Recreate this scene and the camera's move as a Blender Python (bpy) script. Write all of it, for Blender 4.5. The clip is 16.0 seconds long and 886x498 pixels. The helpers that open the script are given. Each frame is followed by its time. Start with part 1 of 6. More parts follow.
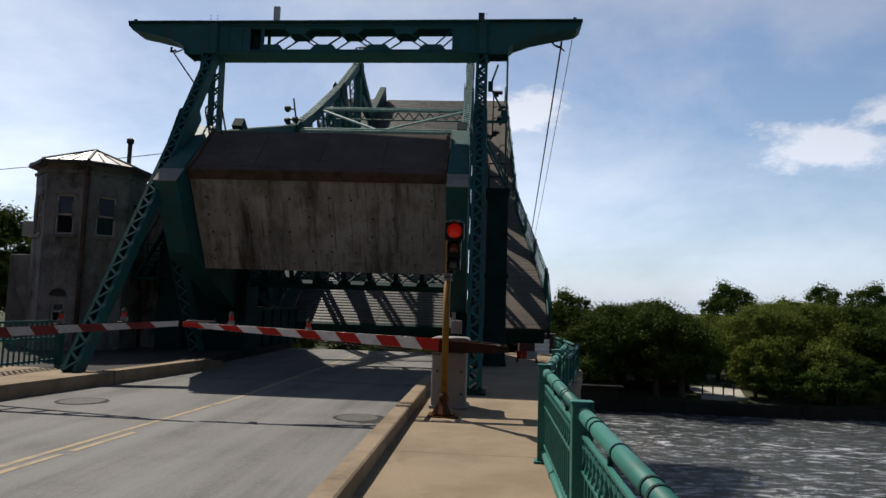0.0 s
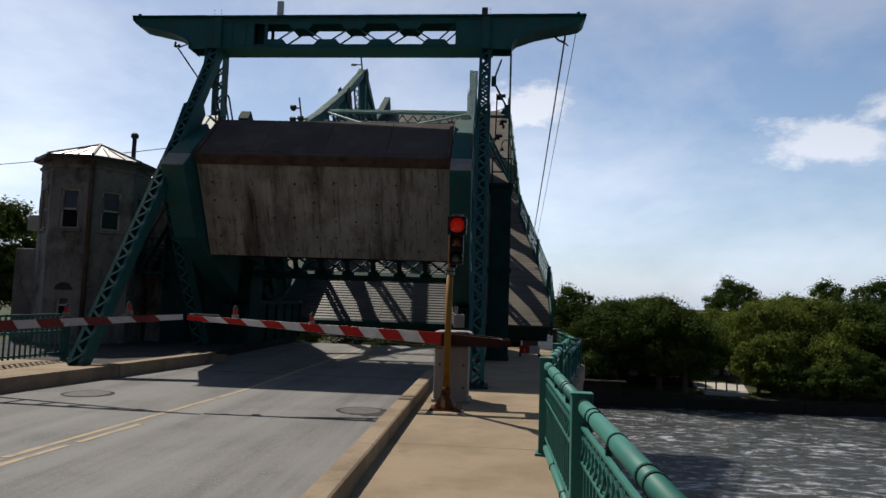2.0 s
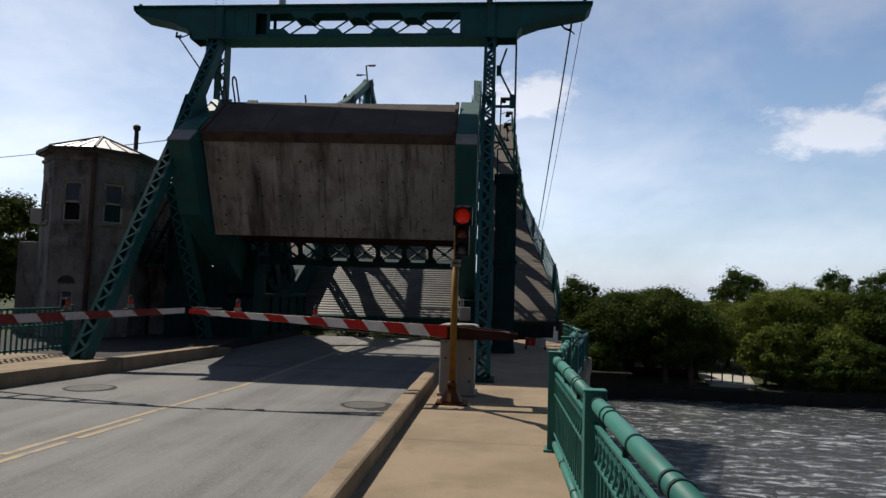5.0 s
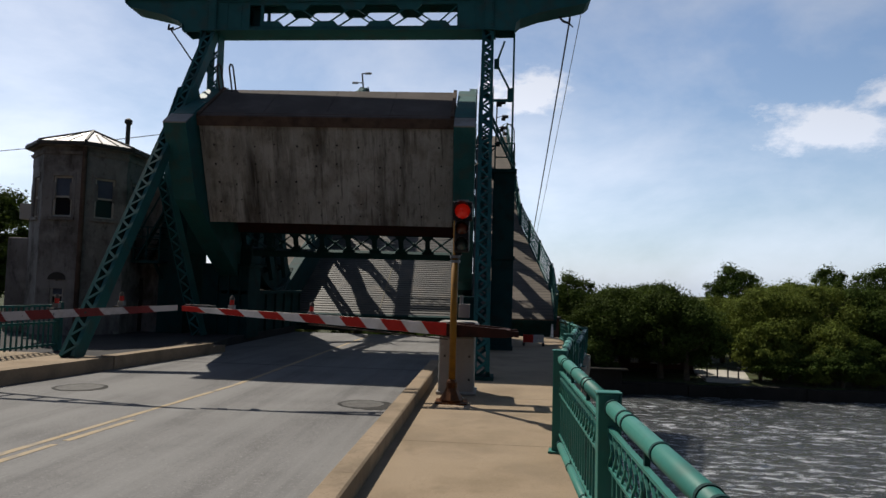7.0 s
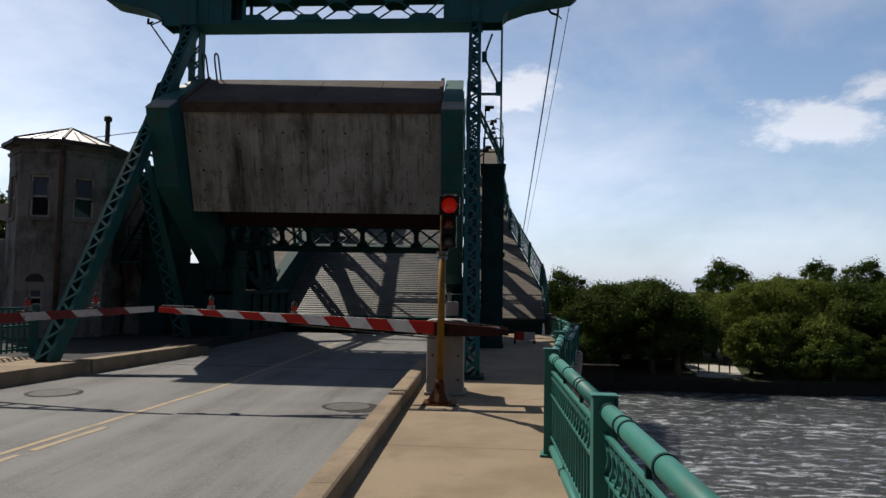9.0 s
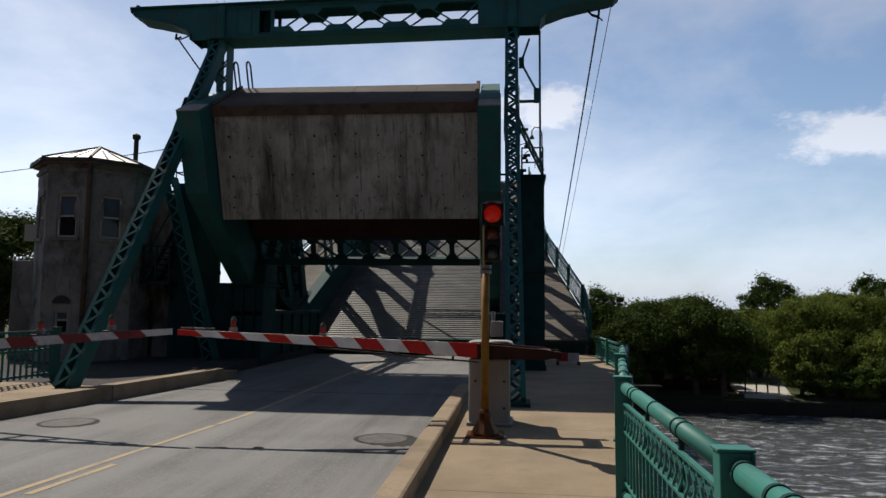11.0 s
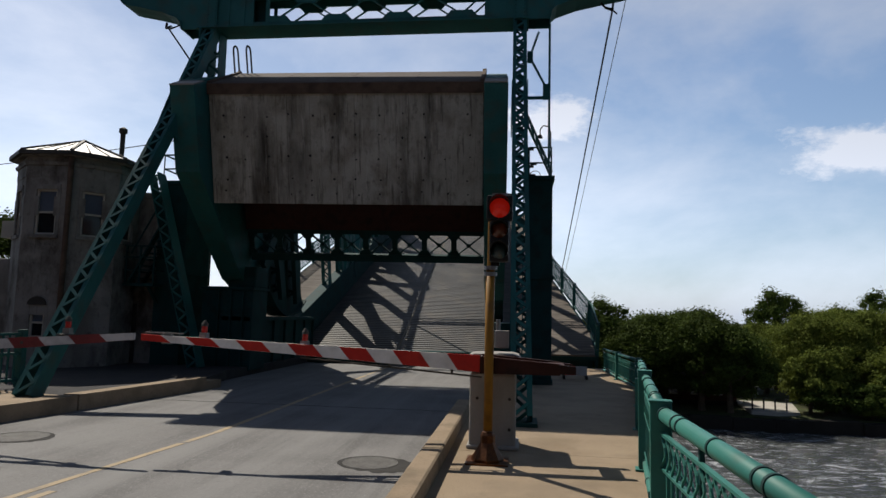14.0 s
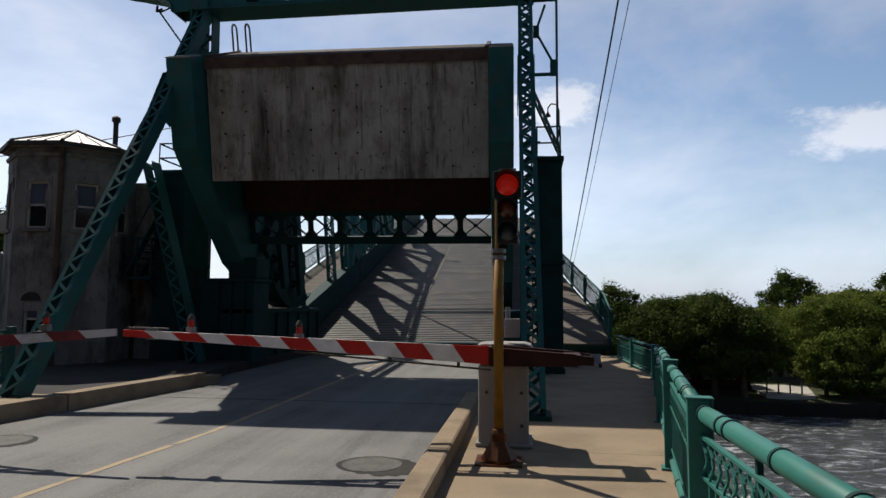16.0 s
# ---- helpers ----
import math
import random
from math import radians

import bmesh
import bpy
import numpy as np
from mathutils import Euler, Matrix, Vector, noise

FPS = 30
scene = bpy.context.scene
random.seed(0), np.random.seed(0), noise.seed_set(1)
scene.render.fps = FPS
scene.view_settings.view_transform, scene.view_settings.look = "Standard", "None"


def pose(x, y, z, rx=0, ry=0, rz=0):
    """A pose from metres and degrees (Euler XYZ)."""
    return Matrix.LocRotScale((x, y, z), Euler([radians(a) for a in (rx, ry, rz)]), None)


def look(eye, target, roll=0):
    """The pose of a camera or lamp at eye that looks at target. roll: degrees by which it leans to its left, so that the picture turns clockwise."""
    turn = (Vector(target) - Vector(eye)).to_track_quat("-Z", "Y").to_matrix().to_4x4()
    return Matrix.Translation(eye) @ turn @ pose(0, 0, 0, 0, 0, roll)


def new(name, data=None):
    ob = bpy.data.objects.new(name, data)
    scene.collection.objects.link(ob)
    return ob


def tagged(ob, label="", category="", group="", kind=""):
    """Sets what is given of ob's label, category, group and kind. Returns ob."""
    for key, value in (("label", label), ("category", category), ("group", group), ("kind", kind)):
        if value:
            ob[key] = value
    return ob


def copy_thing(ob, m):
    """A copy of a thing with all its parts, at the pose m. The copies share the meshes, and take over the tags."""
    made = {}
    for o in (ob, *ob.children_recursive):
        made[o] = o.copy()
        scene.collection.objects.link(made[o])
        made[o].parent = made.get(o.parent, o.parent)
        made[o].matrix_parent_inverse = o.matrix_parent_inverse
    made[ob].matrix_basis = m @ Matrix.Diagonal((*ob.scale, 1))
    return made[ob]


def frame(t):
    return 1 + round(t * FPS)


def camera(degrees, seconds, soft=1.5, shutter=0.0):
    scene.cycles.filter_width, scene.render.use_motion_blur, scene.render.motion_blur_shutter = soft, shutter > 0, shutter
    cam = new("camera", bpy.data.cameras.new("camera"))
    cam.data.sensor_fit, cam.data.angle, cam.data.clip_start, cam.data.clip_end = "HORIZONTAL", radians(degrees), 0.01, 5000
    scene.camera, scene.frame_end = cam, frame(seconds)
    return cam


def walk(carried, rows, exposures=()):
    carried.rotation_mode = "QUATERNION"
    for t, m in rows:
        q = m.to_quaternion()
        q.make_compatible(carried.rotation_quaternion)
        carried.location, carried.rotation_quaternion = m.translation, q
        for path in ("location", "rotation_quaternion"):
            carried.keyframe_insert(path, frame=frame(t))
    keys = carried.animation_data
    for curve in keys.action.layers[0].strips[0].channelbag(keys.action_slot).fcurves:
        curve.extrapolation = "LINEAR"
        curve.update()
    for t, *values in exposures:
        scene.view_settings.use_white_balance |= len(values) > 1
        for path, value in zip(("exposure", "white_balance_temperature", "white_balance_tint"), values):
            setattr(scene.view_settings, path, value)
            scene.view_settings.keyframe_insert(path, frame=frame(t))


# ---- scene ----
cam = camera(69.0, 16.0)
PATH = [
    (0, (0.396, 0.548, 1.716), (0.242, 2.534, 1.889), 1.73),
    (0.5, (0.390, 0.541, 1.702), (0.235, 2.527, 1.873), 1.82),
    (1, (0.397, 0.549, 1.692), (0.239, 2.535, 1.859), 1.86),
    (1.5, (0.404, 0.531, 1.698), (0.243, 2.518, 1.860), 1.89),
    (2, (0.417, 0.505, 1.697), (0.252, 2.492, 1.855), 1.84),
    (2.5, (0.417, 0.511, 1.695), (0.249, 2.498, 1.854), 1.88),
    (3, (0.414, 0.499, 1.705), (0.245, 2.486, 1.858), 1.85),
    (3.5, (0.403, 0.516, 1.703), (0.232, 2.503, 1.850), 1.85),
    (4, (0.393, 0.555, 1.707), (0.220, 2.543, 1.848), 1.81),
    (6.5, (0.353, 0.880, 1.707), (0.170, 2.867, 1.831), 1.57),
    (7, (0.293, 0.914, 1.713), (0.132, 2.904, 1.834), 1.61),
    (7.5, (0.255, 1.007, 1.702), (0.116, 2.998, 1.823), 1.61),
    (8, (0.209, 1.127, 1.681), (0.089, 3.119, 1.804), 1.54),
    (8.5, (0.293, 1.236, 1.681), (0.163, 3.228, 1.801), 1.29),
    (9, (0.332, 1.257, 1.700), (0.199, 3.249, 1.816), 0.97),
    (11.5, (0.072, 2.414, 1.680), (-0.176, 4.391, 1.861), 0.26),
    (12, (0.051, 2.575, 1.680), (-0.200, 4.552, 1.856), 0.03),
    (12.5, (0.030, 2.784, 1.657), (-0.222, 4.760, 1.837), 0.15),
    (13, (0.024, 2.972, 1.635), (-0.227, 4.947, 1.826), 0.50),
    (13.5, (0.034, 3.084, 1.633), (-0.209, 5.058, 1.838), 1.09),
    (14, (0.030, 3.233, 1.638), (-0.208, 5.209, 1.842), 1.39),
    (14.5, (0.009, 3.399, 1.634), (-0.228, 5.375, 1.829), 1.45),
    (15, (-0.011, 3.558, 1.650), (-0.248, 5.536, 1.835), 1.46),
    (15.5, (-0.002, 3.689, 1.649), (-0.245, 5.666, 1.828), 1.10),
    (16, (0.003, 3.873, 1.633), (-0.259, 5.849, 1.802), 0.32),
]
walk(cam, [(t, look(eye, target, roll)) for t, eye, target, roll in PATH])

# ---- light ----
SUN_EL, SUN_AZ = 52.0, -43.0          # degrees; azimuth from +y towards +x
sun_dir = Vector((math.sin(radians(SUN_AZ)) * math.cos(radians(SUN_EL)), math.cos(radians(SUN_AZ)) * math.cos(radians(SUN_EL)), math.sin(radians(SUN_EL))))
sun = new("sun", bpy.data.lights.new("sun", "SUN"))
sun.data.energy, sun.data.angle, sun.data.color = 5.0, radians(0.53), (1.0, 0.93, 0.82)
sun.matrix_world = look(sun_dir * 50, (0, 0, 0))

CLOUD = Vector((0.436, 0.872, 0.222))
world = bpy.data.worlds.new("world")
scene.world = world
world.use_nodes = True
wn, wl = world.node_tree.nodes, world.node_tree.links
wn.clear()
sky = wn.new("ShaderNodeTexSky")
sky.sky_type, sky.sun_disc = "NISHITA", False
sky.sun_elevation, sky.sun_rotation = radians(SUN_EL), radians(SUN_AZ)
sky.air_density, sky.dust_density, sky.ozone_density = 1.1, 1.0, 4.2
wco = wn.new("ShaderNodeTexCoord")
wmap = wn.new("ShaderNodeMapping")
wmap.inputs["Scale"].default_value = (1.0, 1.0, 1.9)
wmap.inputs["Location"].default_value = (0.55, 0.2, 0.35)
cloud = wn.new("ShaderNodeTexNoise")
cloud.inputs["Scale"].default_value, cloud.inputs["Detail"].default_value = 2.5, 8.0
cloud.inputs["Roughness"].default_value, cloud.inputs["Distortion"].default_value = 0.58, 0.15
cramp = wn.new("ShaderNodeValToRGB")
cramp.color_ramp.elements[0].position, cramp.color_ramp.elements[1].position = 0.40, 0.74
cramp.color_ramp.elements[0].color, cramp.color_ramp.elements[1].color = (0.06, 0.06, 0.06, 1), (0.7, 0.7, 0.7, 1)
wmix = wn.new("ShaderNodeMix")
wmix.data_type = "RGBA"
grey = wn.new("ShaderNodeRGBToBW")
white = wn.new("ShaderNodeMix")
white.data_type, white.blend_type = "RGBA", "MULTIPLY"
white.inputs["Factor"].default_value = 1.0
white.inputs["B"].default_value = (1.95, 2.04, 2.28, 1)
wl.new(sky.outputs["Color"], grey.inputs["Color"])
wl.new(grey.outputs["Val"], white.inputs["A"])
wl.new(white.outputs["Result"], wmix.inputs["B"])
wbg = wn.new("ShaderNodeBackground")
wbg.inputs["Strength"].default_value = 0.114
wout = wn.new("ShaderNodeOutputWorld")
wl.new(wco.outputs["Generated"], wmap.inputs["Vector"])
wl.new(wmap.outputs["Vector"], cloud.inputs["Vector"])
wl.new(cloud.outputs["Fac"], cramp.inputs["Fac"])
# a cumulus over the far bank and two small ones beside the portal
clen = None
for heart, across, high in ((CLOUD, 8.2, 24.0), (Vector((0.49, 0.83, 0.255)), 14.0, 34.0), (Vector((0.045, 0.95, 0.29)), 12.0, 26.0)):
    cmap = wn.new("ShaderNodeMapping")
    cmap.inputs["Scale"].default_value = (across, across, high)
    cmap.inputs["Location"].default_value = (-heart.x * across, -heart.y * across, -heart.z * high)
    lobe = wn.new("ShaderNodeVectorMath")
    lobe.operation = "LENGTH"
    wl.new(wco.outputs["Generated"], cmap.inputs["Vector"])
    wl.new(cmap.outputs["Vector"], lobe.inputs[0])
    near = wn.new("ShaderNodeMath")
    near.operation = "MINIMUM"
    near.inputs[1].default_value = 9.0
    wl.new(lobe.outputs["Value"], near.inputs[0])
    if clen:
        wl.new(clen.outputs[0], near.inputs[1])
    clen = near
puff = wn.new("ShaderNodeTexNoise")
puff.inputs["Scale"].default_value, puff.inputs["Detail"].default_value, puff.inputs["Roughness"].default_value = 11.0, 9.0, 0.66
pm = wn.new("ShaderNodeMath")
pm.operation = "MULTIPLY_ADD"
pm.inputs[1].default_value = 2.6
pr = wn.new("ShaderNodeMapRange")
pr.inputs["From Min"].default_value, pr.inputs["From Max"].default_value = 2.25, 1.7
pr.inputs["To Max"].default_value = 0.9
cadd = wn.new("ShaderNodeMath")
cadd.operation = "MAXIMUM"
wl.new(wmap.outputs["Vector"], puff.inputs["Vector"])
wl.new(puff.outputs["Fac"], pm.inputs[0])
wl.new(clen.outputs[0], pm.inputs[2])
wl.new(pm.outputs[0], pr.inputs["Value"])
wl.new(cramp.outputs["Color"], cadd.inputs[0])
wl.new(pr.outputs["Result"], cadd.inputs[1])
thin = wn.new("ShaderNodeMapRange")
thin.inputs["From Min"].default_value, thin.inputs["From Max"].default_value = 0.45, 0.8
thin.inputs["To Min"].default_value, thin.inputs["To Max"].default_value = 1.0, 0.25
thin.interpolation_type = "SMOOTHSTEP"
veil = wn.new("ShaderNodeMath")
veil.operation = "MULTIPLY"
towards = wn.new("ShaderNodeVectorMath")
towards.operation = "DOT_PRODUCT"
towards.inputs[1].default_value = sun_dir
bright = wn.new("ShaderNodeMapRange")
bright.inputs["From Min"].default_value, bright.inputs["From Max"].default_value = 0.45, 1.0
bright.inputs["To Min"].default_value, bright.inputs["To Max"].default_value = 0.0, 0.06
glare = wn.new("ShaderNodeMath")
glare.operation, glare.use_clamp = "ADD", True
# haze and cloud gather on the sun's side; the sky away from it is clear
side = wn.new("ShaderNodeMapRange")
side.inputs["From Min"].default_value, side.inputs["From Max"].default_value = -0.25, 0.15
side.inputs["To Min"].default_value, side.inputs["To Max"].default_value = 0.08, 1.0
side.interpolation_type = "SMOOTHSTEP"
gather = wn.new("ShaderNodeMath")
gather.operation = "MULTIPLY"
hazeamt = wn.new("ShaderNodeMath")
hazeamt.operation = "MULTIPLY"
wl.new(cadd.outputs[0], veil.inputs[0])
wl.new(wco.outputs["Generated"], towards.inputs[0])
wl.new(towards.outputs["Value"], bright.inputs["Value"])
wl.new(towards.outputs["Value"], side.inputs["Value"])
wl.new(veil.outputs[0], gather.inputs[0])
wl.new(side.outputs["Result"], gather.inputs[1])
wl.new(bright.outputs["Result"], glare.inputs[0])
wl.new(gather.outputs[0], glare.inputs[1])
wl.new(glare.outputs[0], wmix.inputs["Factor"])
wl.new(sky.outputs["Color"], wmix.inputs["A"])
sep = wn.new("ShaderNodeSeparateXYZ")
hz = wn.new("ShaderNodeMapRange")
hz.inputs["From Min"].default_value, hz.inputs["From Max"].default_value = 0.0, 0.30
hz.inputs["To Min"].default_value, hz.inputs["To Max"].default_value = 0.42, 0.0
hz.interpolation_type = "SMOOTHSTEP"
haze = wn.new("ShaderNodeMix")
haze.data_type = "RGBA"
haze.inputs["B"].default_value = (5.6, 6.75, 8.8, 1)
wl.new(wco.outputs["Generated"], sep.inputs["Vector"])
wl.new(sep.outputs["Z"], hz.inputs["Value"])
wl.new(sep.outputs["Z"], thin.inputs["Value"])
wl.new(thin.outputs["Result"], veil.inputs[1])
wl.new(hz.outputs["Result"], hazeamt.inputs[0])
wl.new(side.outputs["Result"], hazeamt.inputs[1])
wl.new(hazeamt.outputs[0], haze.inputs["Factor"])
wl.new(wmix.outputs["Result"], haze.inputs["A"])
# the clear sky is deeper overhead and away from the sun
deep = wn.new("ShaderNodeMapRange")
deep.inputs["From Min"].default_value, deep.inputs["From Max"].default_value = 0.52, 0.86
deep.inputs["To Min"].default_value, deep.inputs["To Max"].default_value = 1.0, 0.4
deep.interpolation_type = "SMOOTHSTEP"
away = wn.new("ShaderNodeMapRange")
away.inputs["From Min"].default_value, away.inputs["From Max"].default_value = -0.3, 0.15
away.inputs["To Min"].default_value, away.inputs["To Max"].default_value = 0.4, 1.0
away.interpolation_type = "SMOOTHSTEP"
gain = wn.new("ShaderNodeMath")
gain.operation = "MULTIPLY"
dome = wn.new("ShaderNodeVectorMath")
dome.operation = "SCALE"
wl.new(sep.outputs["Z"], deep.inputs["Value"])
wl.new(towards.outputs["Value"], away.inputs["Value"])
aureole = wn.new("ShaderNodeMapRange")
aureole.inputs["From Min"].default_value, aureole.inputs["From Max"].default_value = 0.55, 0.95
aureole.inputs["To Min"].default_value, aureole.inputs["To Max"].default_value = 1.0, 0.75
calm = wn.new("ShaderNodeMath")
calm.operation = "MULTIPLY"
wl.new(towards.outputs["Value"], aureole.inputs["Value"])
wl.new(aureole.outputs["Result"], calm.inputs[0])
wl.new(deep.outputs["Result"], calm.inputs[1])
wl.new(calm.outputs[0], gain.inputs[0])
wl.new(away.outputs["Result"], gain.inputs[1])
wl.new(haze.outputs["Result"], dome.inputs[0])
wl.new(gain.outputs[0], dome.inputs["Scale"])
wl.new(dome.outputs["Vector"], wbg.inputs["Color"])
wl.new(wbg.outputs["Background"], wout.inputs["Surface"])
scene.view_settings.exposure = 0.0


# ---- materials ----
def material(name, color, color2, rough=0.7, metal=0.0, big=0.6, fine=25.0, bump=0.2, dirt=None, dirt_amount=0.35, streak=0.0, spec=0.15, vary=0.0):
    """Two colours mixed by large and fine noise, dirt with an outline of its own, vertical streaks, relief."""
    m = bpy.data.materials.new(name)
    m.use_nodes = True
    n, l = m.node_tree.nodes, m.node_tree.links
    b = n["Principled BSDF"]
    b.inputs["Roughness"].default_value, b.inputs["Metallic"].default_value = rough, metal
    b.inputs["Specular IOR Level"].default_value = spec
    co = n.new("ShaderNodeTexCoord")
    geo = n.new("ShaderNodeNewGeometry")
    use = co.outputs["Object"]
    n1 = n.new("ShaderNodeTexNoise")
    n1.inputs["Scale"].default_value, n1.inputs["Detail"].default_value, n1.inputs["Roughness"].default_value = big, 6, 0.62
    n2 = n.new("ShaderNodeTexNoise")
    n2.inputs["Scale"].default_value, n2.inputs["Detail"].default_value = fine, 4
    add = n.new("ShaderNodeMath")
    add.operation = "MULTIPLY_ADD"
    add.inputs[1].default_value = 0.35
    l.new(use, n1.inputs["Vector"])
    l.new(use, n2.inputs["Vector"])
    l.new(n2.outputs["Fac"], add.inputs[0])
    l.new(n1.outputs["Fac"], add.inputs[2])
    r = n.new("ShaderNodeMapRange")
    r.inputs["From Min"].default_value, r.inputs["From Max"].default_value = 0.5, 0.85
    l.new(add.outputs[0], r.inputs["Value"])
    mix = n.new("ShaderNodeMix")
    mix.data_type = "RGBA"
    mix.inputs["A"].default_value, mix.inputs["B"].default_value = (*color, 1), (*color2, 1)
    l.new(r.outputs["Result"], mix.inputs["Factor"])
    last = mix.outputs["Result"]
    if dirt:
        mp = n.new("ShaderNodeMapping")
        mp.inputs["Scale"].default_value = (1, 1, 0.16) if streak else (1, 1, 1)
        n3 = n.new("ShaderNodeTexNoise")
        n3.inputs["Scale"].default_value, n3.inputs["Detail"].default_value = (streak or big * 2.3), 7
        l.new(use, mp.inputs["Vector"])
        l.new(mp.outputs["Vector"], n3.inputs["Vector"])
        dr = n.new("ShaderNodeMapRange")
        dr.inputs["From Min"].default_value, dr.inputs["From Max"].default_value = 0.50, 0.68
        dr.inputs["To Max"].default_value = dirt_amount
        l.new(n3.outputs["Fac"], dr.inputs["Value"])
        mix2 = n.new("ShaderNodeMix")
        mix2.data_type = "RGBA"
        mix2.inputs["B"].default_value = (*dirt, 1)
        l.new(dr.outputs["Result"], mix2.inputs["Factor"])
        l.new(last, mix2.inputs["A"])
        last = mix2.outputs["Result"]
    if vary:
        info = n.new("ShaderNodeObjectInfo")
        vr = n.new("ShaderNodeMapRange")
        vr.inputs["To Min"].default_value, vr.inputs["To Max"].default_value = 1 - vary, 1 + vary
        isl = n.new("ShaderNodeMath")
        isl.operation = "ADD"
        fr = n.new("ShaderNodeMath")
        fr.operation = "FRACT"
        l.new(info.outputs["Random"], isl.inputs[0])
        l.new(geo.outputs["Random Per Island"], isl.inputs[1])
        l.new(isl.outputs[0], fr.inputs[0])
        l.new(fr.outputs[0], vr.inputs["Value"])
        hsv = n.new("ShaderNodeHueSaturation")
        l.new(vr.outputs["Result"], hsv.inputs["Value"])
        l.new(last, hsv.inputs["Color"])
        last = hsv.outputs["Color"]
    l.new(last, b.inputs["Base Color"])
    if bump:
        bp = n.new("ShaderNodeBump")
        bp.inputs["Strength"].default_value, bp.inputs["Distance"].default_value = bump, 0.01
        l.new(add.outputs[0], bp.inputs["Height"])
        l.new(bp.outputs["Normal"], b.inputs["Normal"])
    return m


GREEN = material("green_paint", (0.012, 0.078, 0.075), (0.02, 0.108, 0.104), 0.62, 0.0, 1.2, 30, 0.12, (0.06, 0.05, 0.035), 0.35, spec=0.22)
RAILGREEN = material("rail_green_paint", (0.023, 0.138, 0.113), (0.030, 0.16, 0.132), 0.55, 0.0, 2.0, 40, 0.10, (0.05, 0.075, 0.06), 0.4, spec=0.3)
# green darkened to hold the shade under the leaf; also colours dark collars
DARKSHADEGREEN = material("dark_and_shaded_green_paint", (0.006, 0.033, 0.033), (0.009, 0.046, 0.046), 0.75, 0.0, 1.2, 30, 0.15, (0.02, 0.014, 0.008), 0.4)
# the bridge green made lighter to carry sunlight on the upper lattice
SUNLITGREEN = material("sunlit_green_paint", (0.19, 0.31, 0.28), (0.25, 0.37, 0.335), 0.45, 0.0, 1.5, 30, 0.12, (0.08, 0.06, 0.04), 0.35)
CWCONC = material("weathered_concrete", (0.29, 0.27, 0.23), (0.39, 0.365, 0.32), 0.88, 0, 0.9, 22, 0.35, (0.03, 0.024, 0.018), 0.8, 1.3)
def streak_layer(m, scale, squash, color, lo, hi, amount, along=1.0):
    """Vertical run-off streaks laid over a material's colour."""
    n, l = m.node_tree.nodes, m.node_tree.links
    b = n["Principled BSDF"]
    src = b.inputs["Base Color"].links[0].from_socket
    co = n.new("ShaderNodeTexCoord")
    mp = n.new("ShaderNodeMapping")
    mp.inputs["Scale"].default_value = (1, along, squash)
    x = n.new("ShaderNodeTexNoise")
    x.inputs["Scale"].default_value, x.inputs["Detail"].default_value, x.inputs["Roughness"].default_value = scale, 8, 0.65
    r = n.new("ShaderNodeMapRange")
    r.inputs["From Min"].default_value, r.inputs["From Max"].default_value, r.inputs["To Max"].default_value = lo, hi, amount
    mix = n.new("ShaderNodeMix")
    mix.data_type = "RGBA"
    mix.inputs["B"].default_value = (*color, 1)
    l.new(co.outputs["Object"], mp.inputs["Vector"])
    l.new(mp.outputs["Vector"], x.inputs["Vector"])
    l.new(x.outputs["Fac"], r.inputs["Value"])
    l.new(r.outputs["Result"], mix.inputs["Factor"])
    l.new(src, mix.inputs["A"])
    l.new(mix.outputs["Result"], b.inputs["Base Color"])


streak_layer(CWCONC, 4.5, 0.07, (0.40, 0.375, 0.325), 0.53, 0.66, 0.6)
streak_layer(CWCONC, 2.2, 0.10, (0.022, 0.018, 0.014), 0.54, 0.68, 0.75)
streak_layer(CWCONC, 1.6, 0.7, (0.10, 0.08, 0.055), 0.48, 0.68, 0.6)
streak_layer(CWCONC, 11.0, 0.035, (0.05, 0.042, 0.034), 0.56, 0.66, 0.65)
streak_layer(CWCONC, 8.0, 0.05, (0.46, 0.43, 0.38), 0.58, 0.68, 0.55)
streak_layer(CWCONC, 7.0, 0.6, (0.06, 0.052, 0.042), 0.54, 0.68, 0.5)
CWROOF = material("counterweight_roof", (0.075, 0.06, 0.052), (0.1, 0.082, 0.072), 0.9, 0, 0.7, 25, 0.3, (0.16, 0.14, 0.125), 0.3)
CWRIM = material("rusty_rim", (0.075, 0.048, 0.035), (0.11, 0.075, 0.055), 0.85, 0, 1.2, 20, 0.3, (0.02, 0.015, 0.012), 0.6)
# maroon of the gate tails; its darkness also paints the soffit's shade
TAILM = material("grimy_maroon_and_soffit_shade", (0.030, 0.010, 0.008), (0.045, 0.014, 0.010), 0.6, 0, 2, 30, 0.15, (0.01, 0.008, 0.007), 0.6)
ROAD = material("worn_road", (0.142, 0.138, 0.135), (0.185, 0.18, 0.175), 0.82, 0, 0.35, 60, 0.25, (0.085, 0.082, 0.08), 0.5)
PATCH = material("asphalt_patch", (0.028, 0.027, 0.026), (0.05, 0.048, 0.046), 0.9, 0, 2.0, 60, 0.4)
APRON = material("dark_walkway", (0.034, 0.033, 0.034), (0.052, 0.05, 0.05), 0.9, 0, 1.0, 40, 0.3, (0.055, 0.05, 0.045), 0.5)
LID = material("worn_cover", (0.075, 0.072, 0.069), (0.13, 0.126, 0.12), 0.75, 0.1, 5.0, 60, 0.4, (0.06, 0.058, 0.055), 0.6)
